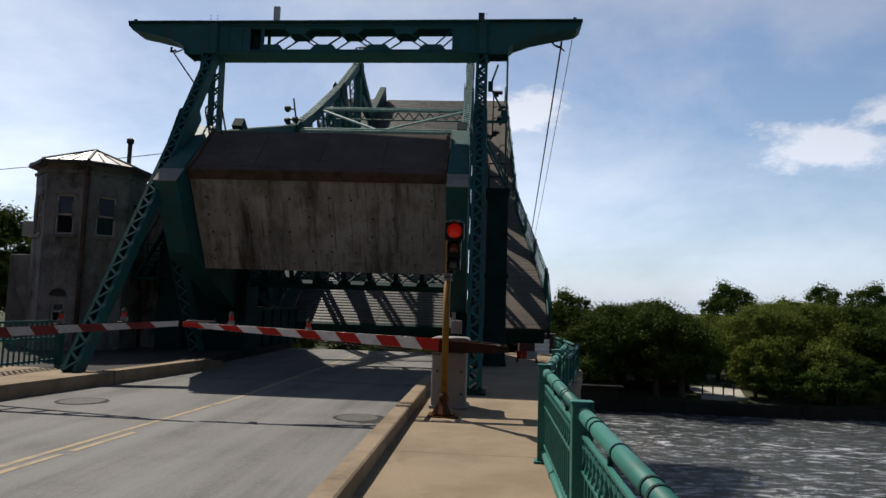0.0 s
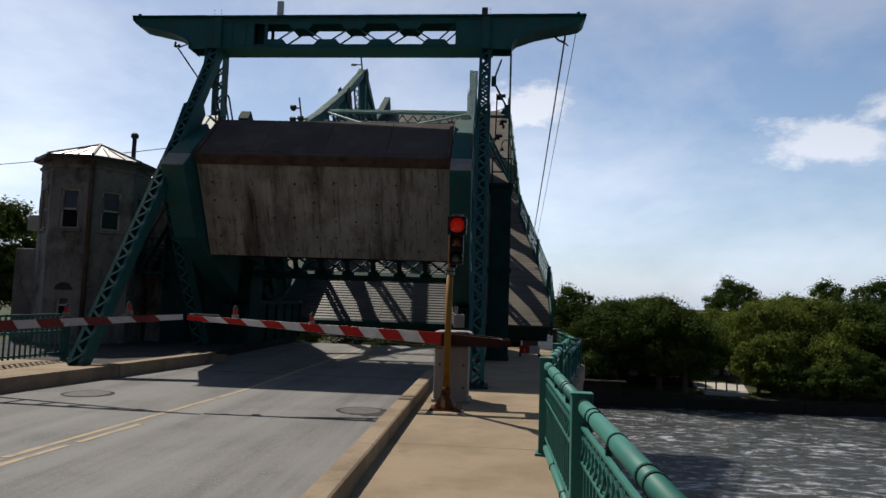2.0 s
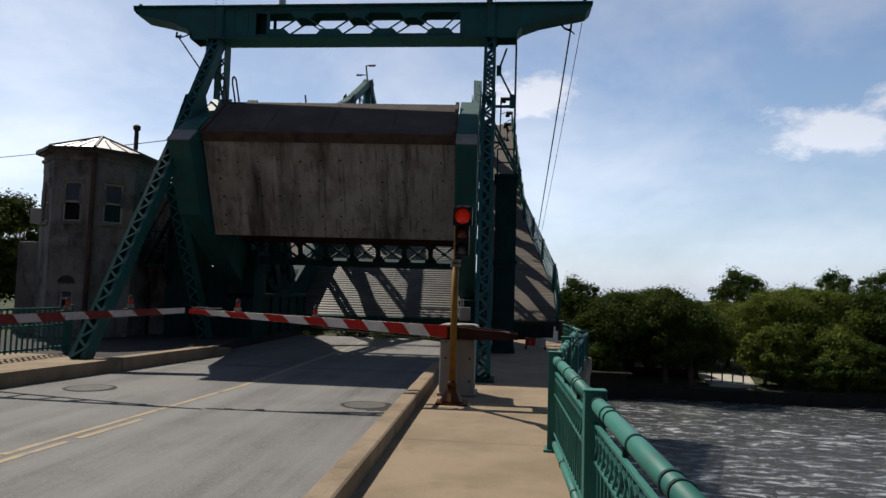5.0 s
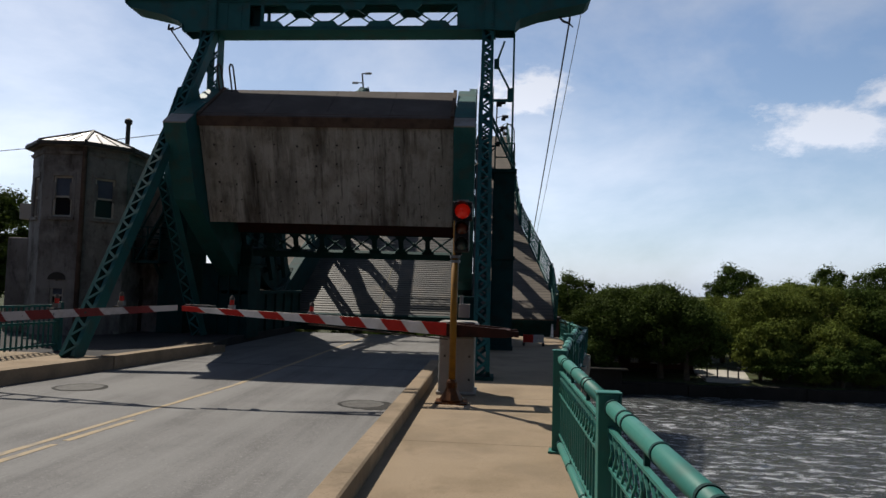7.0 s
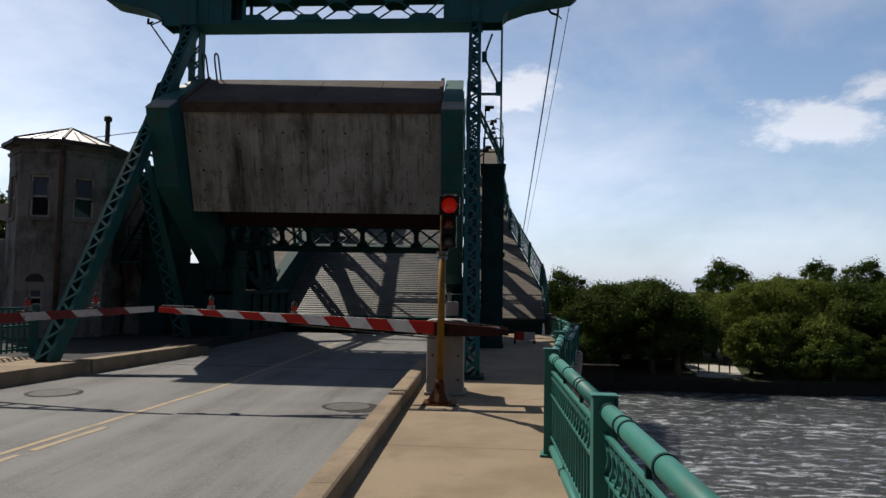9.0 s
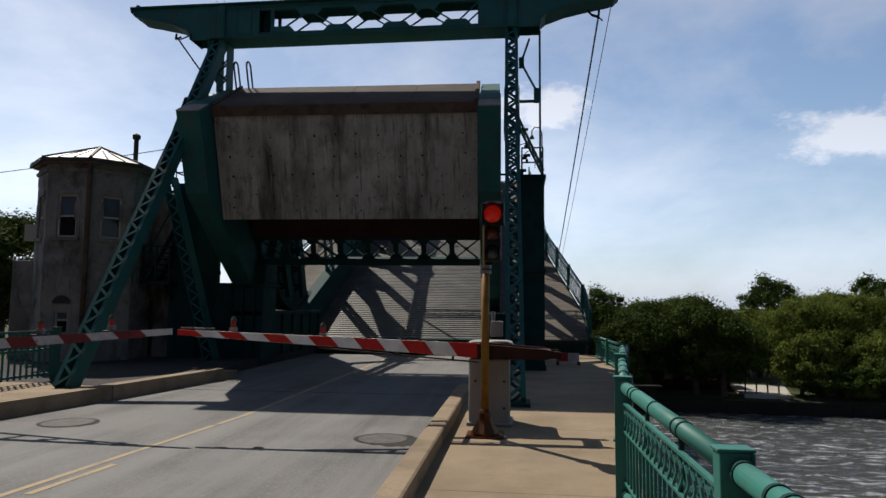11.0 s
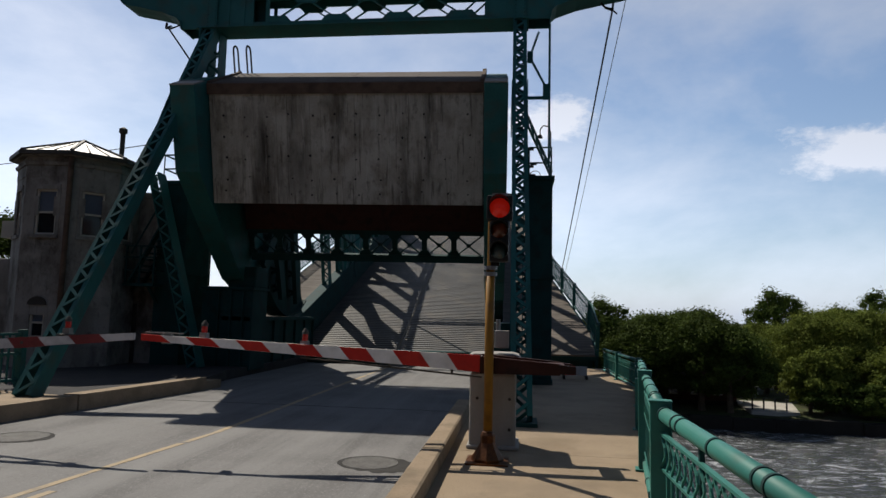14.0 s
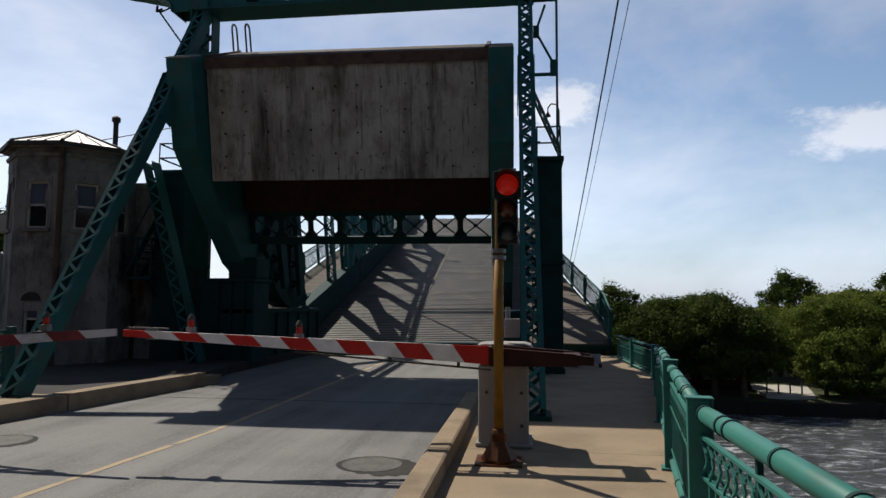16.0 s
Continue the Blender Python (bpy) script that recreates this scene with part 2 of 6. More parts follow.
WALKC = material("warm_pavement_concrete", (0.24, 0.182, 0.122), (0.29, 0.224, 0.155), 0.85, 0, 0.5, 55, 0.22, (0.15, 0.112, 0.07), 0.5)
KERBC = material("kerb_concrete", (0.23, 0.175, 0.118), (0.28, 0.215, 0.15), 0.86, 0, 0.9, 45, 0.3, (0.12, 0.095, 0.065), 0.5)
PEDC = material("pedestal_concrete", (0.24, 0.23, 0.215), (0.3, 0.285, 0.265), 0.85, 0, 1.5, 30, 0.2, (0.16, 0.14, 0.12), 0.5, 2.0)
STONE = material("grey_ashlar", (0.175, 0.165, 0.152), (0.24, 0.227, 0.21), 0.88, 0, 1.0, 25, 0.3, (0.10, 0.09, 0.075), 0.55, 1.2, vary=0.06)
streak_layer(STONE, 0.9, 0.6, (0.035, 0.028, 0.021), 0.47, 0.64, 0.8)
streak_layer(STONE, 2.2, 0.9, (0.27, 0.255, 0.235), 0.52, 0.66, 0.6)
streak_layer(STONE, 5.5, 0.5, (0.03, 0.025, 0.02), 0.56, 0.70, 0.6)
streak_layer(ROAD, 0.9, 1.0, (0.19, 0.187, 0.18), 0.55, 0.75, 0.5)
streak_layer(ROAD, 2.2, 1.0, (0.075, 0.073, 0.072), 0.52, 0.70, 0.45, 0.06)
streak_layer(ROAD, 26.0, 1.0, (0.25, 0.247, 0.24), 0.56, 0.64, 0.65)
streak_layer(ROAD, 60.0, 1.0, (0.055, 0.053, 0.051), 0.55, 0.64, 0.65)
streak_layer(ROAD, 1.5, 1.0, (0.215, 0.212, 0.206), 0.48, 0.66, 0.6, 0.035)
streak_layer(ROAD, 11.0, 1.0, (0.10, 0.098, 0.095), 0.60, 0.72, 0.5, 0.6)
streak_layer(WALKC, 34.0, 1.0, (0.32, 0.26, 0.19), 0.56, 0.66, 0.5)
streak_layer(WALKC, 75.0, 1.0, (0.095, 0.07, 0.044), 0.56, 0.65, 0.7)
streak_layer(WALKC, 0.8, 1.0, (0.17, 0.132, 0.092), 0.48, 0.64, 0.5)
streak_layer(KERBC, 30.0, 1.0, (0.12, 0.09, 0.06), 0.57, 0.68, 0.55)
streak_layer(KERBC, 3.0, 1.0, (0.14, 0.108, 0.075), 0.50, 0.66, 0.5)
streak_layer(WALKC, 2.4, 1.0, (0.12, 0.09, 0.058), 0.58, 0.75, 0.5)
YELLOW = material("old_yellow_paint", (0.36, 0.275, 0.165), (0.32, 0.265, 0.19), 0.8, 0, 2.5, 30, 0.15, (0.2, 0.185, 0.16), 0.7)
DECKLINE = material("rubbed_yellow_paint", (0.15, 0.13, 0.095), (0.12, 0.11, 0.09), 0.8, 0, 2.5, 30, 0.1, (0.09, 0.085, 0.08), 0.7)
WHITE = material("white_paint", (0.78, 0.76, 0.74), (0.68, 0.66, 0.63), 0.5, 0, 2.0, 30, 0.08, (0.35, 0.32, 0.28), 0.35, spec=0.35)
RED = material("red_paint", (0.42, 0.022, 0.018), (0.50, 0.035, 0.025), 0.45, 0, 2.0, 30, 0.08, (0.16, 0.02, 0.015), 0.35)
FADEDWHITE = material("grimy_white_paint", (0.42, 0.41, 0.42), (0.5, 0.49, 0.49), 0.6, 0, 2.0, 30, 0.1, (0.2, 0.18, 0.17), 0.5)
FADEDRED = material("faded_maroon_paint", (0.15, 0.028, 0.03), (0.19, 0.04, 0.04), 0.6, 0, 2.0, 30, 0.1, (0.09, 0.025, 0.025), 0.5)
OCHRE = material("ochre_pole_paint", (0.21, 0.1, 0.014), (0.26, 0.13, 0.02), 0.5, 0, 3.0, 40, 0.12, (0.10, 0.05, 0.02), 0.5)
COPPER = material("rusted_bronze", (0.07, 0.026, 0.011), (0.15, 0.06, 0.024), 0.42, 0.6, 3.0, 40, 0.25, (0.03, 0.02, 0.015), 0.7)
BLACK = material("black_housing", (0.012, 0.012, 0.013), (0.02, 0.02, 0.021), 0.45, 0, 3, 40, 0.08)
IRON = material("cast_iron", (0.055, 0.05, 0.045), (0.085, 0.078, 0.07), 0.7, 0.5, 3, 50, 0.4)
STEEL = material("galvanised_steel", (0.17, 0.172, 0.175), (0.23, 0.232, 0.235), 0.45, 0.7, 3, 40, 0.1)
GRATE = material("steel_deck_grating", (0.068, 0.067, 0.066), (0.092, 0.09, 0.087), 0.55, 0.35, 0.5, 30, 0.1, (0.15, 0.13, 0.11), 0.5)
PLANK = material("bleached_planks", (0.088, 0.076, 0.065), (0.13, 0.113, 0.097), 0.85, 0, 1.0, 30, 0.25, (0.20, 0.17, 0.14), 0.5, vary=0.14)
BRICK = material("red_brown_brick", (0.055, 0.026, 0.02), (0.075, 0.036, 0.027), 0.9, 0, 1.0, 12, 0.3)
ROOFM = material("standing_seam_metal", (0.32, 0.315, 0.31), (0.43, 0.425, 0.42), 0.38, 0.6, 1.5, 20, 0.1, (0.25, 0.23, 0.2), 0.4)
SASH = material("window_frame_paint", (0.36, 0.335, 0.29), (0.42, 0.395, 0.34), 0.6, 0, 2, 30, 0.1)
BLIND = material("window_blind", (0.065, 0.082, 0.115), (0.085, 0.105, 0.14), 0.8, 0, 2, 10, 0.05)
WOODDOOR = material("dark_door", (0.03, 0.028, 0.025), (0.05, 0.045, 0.04), 0.6, 0, 2, 30, 0.1)
BARK = material("bark", (0.07, 0.055, 0.04), (0.11, 0.085, 0.06), 0.95, 0, 2, 15, 0.5)
EARTH = material("river_bank_earth", (0.035, 0.042, 0.018), (0.06, 0.06, 0.03), 0.95, 0, 0.3, 4, 0.5, (0.05, 0.08, 0.025), 0.7)
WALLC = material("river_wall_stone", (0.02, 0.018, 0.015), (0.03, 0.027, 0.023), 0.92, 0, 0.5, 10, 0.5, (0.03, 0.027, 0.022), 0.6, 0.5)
LOT = material("parking_lot_paving", (0.34, 0.315, 0.28), (0.42, 0.4, 0.36), 0.9, 0, 0.3, 10, 0.2)


def leaf_material(name, a, b):
    m = material(name, a, b, 0.8, 0, 0.4, 3.0, 0.0, vary=0.35, spec=0.08)
    p = m.node_tree.nodes["Principled BSDF"]
    t = m.node_tree.nodes.new("ShaderNodeBsdfTranslucent")
    mixs = m.node_tree.nodes.new("ShaderNodeMixShader")
    mixs.inputs[0].default_value = 0.32
    src = p.inputs["Base Color"].links[0].from_socket
    m.node_tree.links.new(src, t.inputs["Color"])
    m.node_tree.links.new(p.outputs[0], mixs.inputs[1])
    m.node_tree.links.new(t.outputs[0], mixs.inputs[2])
    m.node_tree.links.new(mixs.outputs[0], m.node_tree.nodes["Material Output"].inputs["Surface"])
    return m


LEAF_A = leaf_material("foliage_deep", (0.038, 0.06, 0.012), (0.06, 0.084, 0.016))
LEAF_B = leaf_material("foliage_mid", (0.042, 0.068, 0.012), (0.064, 0.092, 0.018))
LEAF_C = leaf_material("foliage_light", (0.095, 0.122, 0.02), (0.125, 0.15, 0.03))


def glass_dark():
    m = bpy.data.materials.new("window_glass")
    m.use_nodes = True
    b = m.node_tree.nodes["Principled BSDF"]
    b.inputs["Base Color"].default_value, b.inputs["Roughness"].default_value = (0.012, 0.014, 0.017, 1), 0.06
    b.inputs["Specular IOR Level"].default_value = 0.5
    return m


def glow(name, color, strength):
    m = bpy.data.materials.new(name)
    m.use_nodes = True
    b = m.node_tree.nodes["Principled BSDF"]
    b.inputs["Base Color"].default_value, b.inputs["Roughness"].default_value = (*color, 1), 0.25
    b.inputs["Emission Color"].default_value, b.inputs["Emission Strength"].default_value = (*color, 1), strength
    return m


def plain(name, color, rough=0.3):
    m = bpy.data.materials.new(name)
    m.use_nodes = True
    b = m.node_tree.nodes["Principled BSDF"]
    b.inputs["Base Color"].default_value, b.inputs["Roughness"].default_value = (*color, 1), rough
    return m


GLASS = glass_dark()
REDLIT = glow("lit_red_lens", (0.60, 0.016, 0.007), 0.16)
AMBERLENS = plain("unlit_amber_lens", (0.11, 0.028, 0.012), 0.2)
GREENLENS = plain("unlit_green_lens", (0.012, 0.03, 0.035), 0.2)
REDLENS = plain("red_lamp_lens", (0.36, 0.016, 0.014), 0.2)


def water_material():
    m = bpy.data.materials.new("river_water")
    m.use_nodes = True
    n, l = m.node_tree.nodes, m.node_tree.links
    b = n["Principled BSDF"]
    b.inputs["Roughness"].default_value, b.inputs["IOR"].default_value = 0.08, 1.5
    co = n.new("ShaderNodeTexCoord")

    def rough_noise(scale, detail, stretch, rough=0.6, twist=0.0):
        mp = n.new("ShaderNodeMapping")
        mp.inputs["Scale"].default_value = (stretch, 1, 1)
        x = n.new("ShaderNodeTexNoise")
        x.inputs["Scale"].default_value, x.inputs["Detail"].default_value = scale, detail
        x.inputs["Roughness"].default_value, x.inputs["Distortion"].default_value = rough, twist
        l.new(co.outputs["Object"], mp.inputs["Vector"])
        l.new(mp.outputs["Vector"], x.inputs["Vector"])
        return x.outputs["Fac"]
    bp = n.new("ShaderNodeBump")
    bp.inputs["Strength"].default_value, bp.inputs["Distance"].default_value = 1.0, 0.28
    l.new(rough_noise(3.0, 6, 0.5, 0.66, 0.3), bp.inputs["Height"])
    l.new(bp.outputs["Normal"], b.inputs["Normal"])
    # pale flecks: foam streaks, plus sky glints put into the colour
    foam = n.new("ShaderNodeMath")
    foam.operation = "MULTIPLY"
    band = n.new("ShaderNodeMapRange")
    band.inputs["From Min"].default_value, band.inputs["From Max"].default_value = 0.33, 0.52
    l.new(rough_noise(0.075, 3, 0.3, 0.5, 0.4), band.inputs["Value"])
    foam_glint = n.new("ShaderNodeMapRange")
    foam_glint.inputs["From Min"].default_value, foam_glint.inputs["From Max"].default_value = 0.515, 0.61
    l.new(rough_noise(2.2, 9, 0.25, 0.78, 0.4), foam_glint.inputs["Value"])
    l.new(band.outputs["Result"], foam.inputs[0])
    l.new(foam_glint.outputs["Result"], foam.inputs[1])
    mix = n.new("ShaderNodeMix")
    mix.data_type = "RGBA"
    mix.inputs["A"].default_value, mix.inputs["B"].default_value = (0.05, 0.054, 0.054, 1), (0.6, 0.62, 0.64, 1)
    l.new(foam.outputs[0], mix.inputs["Factor"])
    l.new(mix.outputs["Result"], b.inputs["Base Color"])
    return m


WATER = water_material()


# ---- mesh helpers ----
def mesh_of(name, bm, mat):
    me = bpy.data.meshes.new(name)
    bm.to_mesh(me)
    bm.free()
    me.materials.append(mat)
    return me


def part(name, bm, mat, parent, label="", bevel=0.0, smooth=False):
    ob = new(name, mesh_of(name, bm, mat))
    ob.parent = parent
    if bevel:
        mod = ob.modifiers.new("bevel", "BEVEL")
        mod.width, mod.segments, mod.limit_method = bevel, 2, "ANGLE"
    if smooth:
        for p in ob.data.polygons:
            p.use_smooth = True
    if label:
        tagged(ob, label)
    return ob


def thing(name, label, category, group="", at=(0, 0, 0), kind=""):
    ob = new(name)
    ob.location = at
    ob.empty_display_size = 0.2
    return tagged(ob, label, category, group, kind)


def solid(name, bm, mat, label="", category="", kind="", bevel=0.0, group=""):
    return tagged(part(name, bm, mat, None, label, bevel), label, category, group, kind)


def hexa(bm, c):
    """Box from its eight corners, bottom four round, then top four."""
    v = [bm.verts.new(p) for p in c]
    for f in ((3, 2, 1, 0), (4, 5, 6, 7), (0, 1, 5, 4), (1, 2, 6, 5), (2, 3, 7, 6), (3, 0, 4, 7)):
        bm.faces.new([v[i] for i in f])


def bx(bm, x0, x1, y0, y1, z0, z1):
    hexa(bm, [(x0, y0, z0), (x1, y0, z0), (x1, y1, z0), (x0, y1, z0), (x0, y0, z1), (x1, y0, z1), (x1, y1, z1), (x0, y1, z1)])
    return bm


def bar(bm, a, b, w, h, up=(0, 0, 1)):
    """Straight bar from a to b, w across and h towards up."""
    a, b = Vector(a), Vector(b)
    d = (b - a).normalized()
    u = Vector(up)
    s = d.cross(u)
    if s.length < 1e-4:
        s = d.cross(Vector((0, 1, 0)))
    s.normalize()
    u = s.cross(d).normalized()
    s, u = s * w / 2, u * h / 2
    hexa(bm, [a - s - u, a + s - u, b + s - u, b - s - u, a - s + u, a + s + u, b + s + u, b - s + u])
    return bm


def prism(bm, pts, x0, x1):
    """Outline of (y, z) points drawn out from x0 to x1."""
    lo = [bm.verts.new((x0, y, z)) for y, z in pts]
    hi = [bm.verts.new((x1, y, z)) for y, z in pts]
    bm.faces.new(lo)
    bm.faces.new(hi[::-1])
    for i in range(len(pts)):
        j = (i + 1) % len(pts)
        bm.faces.new((lo[j], lo[i], hi[i], hi[j]))
    bmesh.ops.recalc_face_normals(bm, faces=bm.faces[:])
    return bm


def front_prism(bm, pts, y0, y1):
    """Outline of (x, z) points drawn out from y0 to y1."""
    lo = [bm.verts.new((x, y0, z)) for x, z in pts]
    hi = [bm.verts.new((x, y1, z)) for x, z in pts]
    bm.faces.new(lo)
    bm.faces.new(hi[::-1])
    for i in range(len(pts)):
        j = (i + 1) % len(pts)
        bm.faces.new((lo[j], lo[i], hi[i], hi[j]))
    bmesh.ops.recalc_face_normals(bm, faces=bm.faces[:])
    return bm


def tube(bm, a, b, r, n=12, r2=None, caps=True):
    a, b = Vector(a), Vector(b)
    d = (b - a).normalized()
    s = d.cross(Vector((0, 0, 1)))
    if s.length < 1e-4:
        s = Vector((1, 0, 0))
    s.normalize()
    u = s.cross(d)
    r2 = r if r2 is None else r2
    ra = [bm.verts.new(a + (s * math.cos(k * math.tau / n) + u * math.sin(k * math.tau / n)) * r) for k in range(n)]
    rb = [bm.verts.new(b + (s * math.cos(k * math.tau / n) + u * math.sin(k * math.tau / n)) * r2) for k in range(n)]
    for k in range(n):
        bm.faces.new((ra[k], ra[(k + 1) % n], rb[(k + 1) % n], rb[k]))
    if caps:
        bm.faces.new(ra[::-1])
        bm.faces.new(rb)
    return bm


def lathe(bm, profile, at=(0, 0, 0), n=20):
    """Rings of (radius, z) joined about a vertical axis."""
    rings = [[bm.verts.new((at[0] + r * math.cos(k * math.tau / n), at[1] + r * math.sin(k * math.tau / n), at[2] + z)) for k in range(n)] for r, z in profile]
    for p, q in zip(rings, rings[1:]):
        for k in range(n):
            bm.faces.new((p[k], p[(k + 1) % n], q[(k + 1) % n], q[k]))
    bm.faces.new(rings[0][::-1])
    bm.faces.new(rings[-1])
    return bm


def sag(bm, a, b, drop, r, n=14):
    """Cable from a to b, one unbroken tube."""
    a, b = Vector(a), Vector(b)
    rings = []
    for i in range(n + 1):
        c = a.lerp(b, i / n) - Vector((0, 0, drop * 4 * (i / n) * (1 - i / n)))
        d = (b - a).normalized()
        u = d.cross(Vector((0, 0, 1))).normalized()
        w = u.cross(d)
        rings.append([bm.verts.new(c + r * (math.cos(k * math.tau / 6) * u + math.sin(k * math.tau / 6) * w)) for k in range(6)])
    for p, q in zip(rings, rings[1:]):
        for k in range(6):
            bm.faces.new((p[k], p[(k + 1) % 6], q[(k + 1) % 6], q[k]))
    bmesh.ops.recalc_face_normals(bm, faces=bm.faces[:])
    return bm


def lacing(bm, a, b, side, width, pitch, t, flat):
    """Zigzag of flat bars between two edges that run beside a-b, width apart along side; flat: the way the bars' thin side looks."""
    a, b, side = Vector(a), Vector(b), Vector(side).normalized() * width / 2
    n = max(2, int((b - a).length / pitch))
    for i in range(n):
        p, q = a.lerp(b, i / n), a.lerp(b, (i + 1) / n)
        m = p.lerp(q, 0.5)
        bar(bm, p - side, m + side, t, 0.016, flat)
        bar(bm, m + side, q - side, t, 0.016, flat)
    return bm


def laced(parent, mat, a, b, side, width, pitch, t, flat):
    """The same zigzag, each bar a part of its own."""
    a, b, side = Vector(a), Vector(b), Vector(side).normalized() * width / 2
    n = max(2, int((b - a).length / pitch))
    for i in range(n):
        p, q = a.lerp(b, i / n), a.lerp(b, (i + 1) / n)
        m = p.lerp(q, 0.5)
        part("lacing_bar", bar(B(), p - side, m + side, t, 0.016, flat), mat, parent)
        part("lacing_bar", bar(B(), m + side, q - side, t, 0.016, flat), mat, parent)


def ribbon(bm, pts, w, side):
    """One connected square-section strip through pts; side: the way across."""
    side = Vector(side).normalized() * w / 2
    rings = []
    for i, p in enumerate(pts):
        p = Vector(p)
        d = (Vector(pts[min(i + 1, len(pts) - 1)]) - Vector(pts[max(i - 1, 0)])).normalized()
        u = side.cross(d).normalized() * w / 2
        rings.append([bm.verts.new(p + a) for a in (side + u, side - u, -side - u, -side + u)])
    for r0, r1 in zip(rings, rings[1:]):
        for k in range(4):
            bm.faces.new((r0[k], r0[(k + 1) % 4], r1[(k + 1) % 4], r1[k]))
    bm.faces.new(rings[0])
    bm.faces.new(rings[-1][::-1])
    bmesh.ops.recalc_face_normals(bm, faces=bm.faces[:])
    return bm


def B():
    return bmesh.new()


# ---- setting ----
road = solid("road", bx(B(), -9.3, -1.03, -40, 25.4, -0.45, -0.12), ROAD, "worn grey concrete road with tar marks, in bridge shade", "road", "structure")
bm = B()
front_prism(bm, [(-1.03, -0.45), (-0.79, -0.45), (-0.79, 0.175), (-0.81, 0.19), (-1.0, 0.19), (-1.03, 0.16)], -40, 6.2)
front_prism(bm, [(-1.03, -0.45), (-0.79, -0.45), (-0.79, 0.175), (-0.81, 0.19), (-1.0, 0.19), (-1.03, 0.16)], 6.206, 10.55)
front_prism(bm, [(-1.03, -0.45), (-0.79, -0.45), (-0.79, 0.175), (-0.81, 0.19), (-1.0, 0.19), (-1.03, 0.16)], 10.562, 14.6)
solid("kerb_road_side", bm, KERBC, "raised tan concrete kerb beside the pavement", "kerb", "structure")


def ground_poly(bm, pts, z0, z1):
    lo = [bm.verts.new((x, y, z0)) for x, y in pts]
    hi = [bm.verts.new((x, y, z1)) for x, y in pts]
    bm.faces.new(hi)
    bm.faces.new(lo[::-1])
    for i in range(len(pts)):
        j = (i + 1) % len(pts)
        bm.faces.new((lo[i], lo[j], hi[j], hi[i]))
    bmesh.ops.recalc_face_normals(bm, faces=bm.faces[:])
    return bm


RAILP = [(1.08, -11.5), (1.08, -8.65), (1.08, -5.85), (1.08, -3.05), (1.08, -0.45), (1.07, 2.35), (1.04, 5.15), (1.02, 7.98), (1.42, 10.7), (1.85, 13.4), (2.32, 16.1), (2.78, 18.8), (2.72, 21.5), (2.66, 24.2)]
pave = thing("pavement_near_rail", "tan concrete pavement slabs beside the green railing", "pavement", kind="structure")
cuts = [-40, -10, -7, -4, -1, 2, 5, 8.2, 11.3, 14.4, 17.5, 20.6, 25.3]


def rail_x(y):
    for (x0, y0), (x1, y1) in zip(RAILP, RAILP[1:]):
        if y0 <= y <= y1:
            return x0 + (x1 - x0) * (y - y0) / (y1 - y0)
    return RAILP[0][0] if y < 0 else RAILP[-1][0]


for y0, y1 in zip(cuts, cuts[1:]):
    mids = sorted({y0 + 0.004, y1 - 0.004, *[y for _, y in RAILP if y0 < y < y1]})
    left = -0.79
    pts = [(left, y0 + 0.004), *[(rail_x(y) + 0.16, y) for y in mids], (left, y1 - 0.004)]
    part("slab", ground_poly(B(), pts, -0.35, 0.0), WALKC, pave)
solid("pavement_bed", ground_poly(B(), [(-0.785, -40), (1.18, -40), (1.18, 8), (2.0, 13.4), (2.9, 18.8), (3.1, 25.3), (-0.785, 25.3)], -1.2, -0.02), KERBC, "concrete bed under the pavement", "pavement", "structure")
# left kerb and pavement narrow towards the bridge
LK = [(-9.2, -40), (-9.0, 3.0), (-7.84, 11.2), (-7.38, 13.55)]
LK2 = [(-7.36, 13.57), (-6.80, 16.95)]
LK3 = [(-6.80, 16.954), (-6.72, 17.5)]
part("kerb_piece", ground_poly(B(), [*[(x - 0.3, y) for x, y in LK][::-1], *LK], -0.4, 0.135), KERBC, None)
tagged(bpy.data.objects["kerb_piece"], "tan concrete kerb wall on the tower side", "kerb", "", "structure").name = "kerb_tower_side"
solid("kerb_tower_side_end", ground_poly(B(), [*[(x - 0.3, y) for x, y in LK2][::-1], *LK2], -0.4, 0.15), KERBC, "tan concrete kerb wall leading under the bridge", "kerb", "structure")
solid("kerb_tower_side_stop", ground_poly(B(), [*[(x - 0.3, y) for x, y in LK3][::-1], *LK3], -0.4, 0.06), KERBC, "short lower end piece of the tan concrete kerb", "kerb", "structure")
solid("pavement_tower_side", ground_poly(B(), [(-14, -40), *[(x - 0.304, y) for x, y in LK], (-7.664, 13.6), (-9.3, 13.9), (-14, 13.9)], -0.4, 0.12), WALKC, "tan concrete pavement beside the tower", "pavement", "structure")
# walkway past the leg base has a darker colour than the pavement
solid("pavement_apron", ground_poly(B(), [(-14, 13.904), (-9.3, 13.904), (-7.664, 13.604), *[(x - 0.304, y) for x, y in LK2], (-7.02, 17.5), (-7.3, 19.0), (-7.3, 25.3), (-14, 25.3)], -0.4, 0.11), APRON, "dark walkway under the bridge beside the tower", "pavement", "structure")

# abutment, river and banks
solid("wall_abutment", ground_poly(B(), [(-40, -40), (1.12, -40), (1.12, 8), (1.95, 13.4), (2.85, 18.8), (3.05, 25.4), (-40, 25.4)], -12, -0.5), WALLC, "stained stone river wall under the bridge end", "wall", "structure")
WZ = -6.8


def ripple(x, y):
    v = Vector((x * 0.55, y * 1.0, 0))
    return 0.10 * noise.noise(v * 0.5) + 0.08 * noise.noise(v * 1.7 + Vector((7, 3, 1))) + 0.05 * noise.noise(v * 3.7 + Vector((1, 9, 4)))


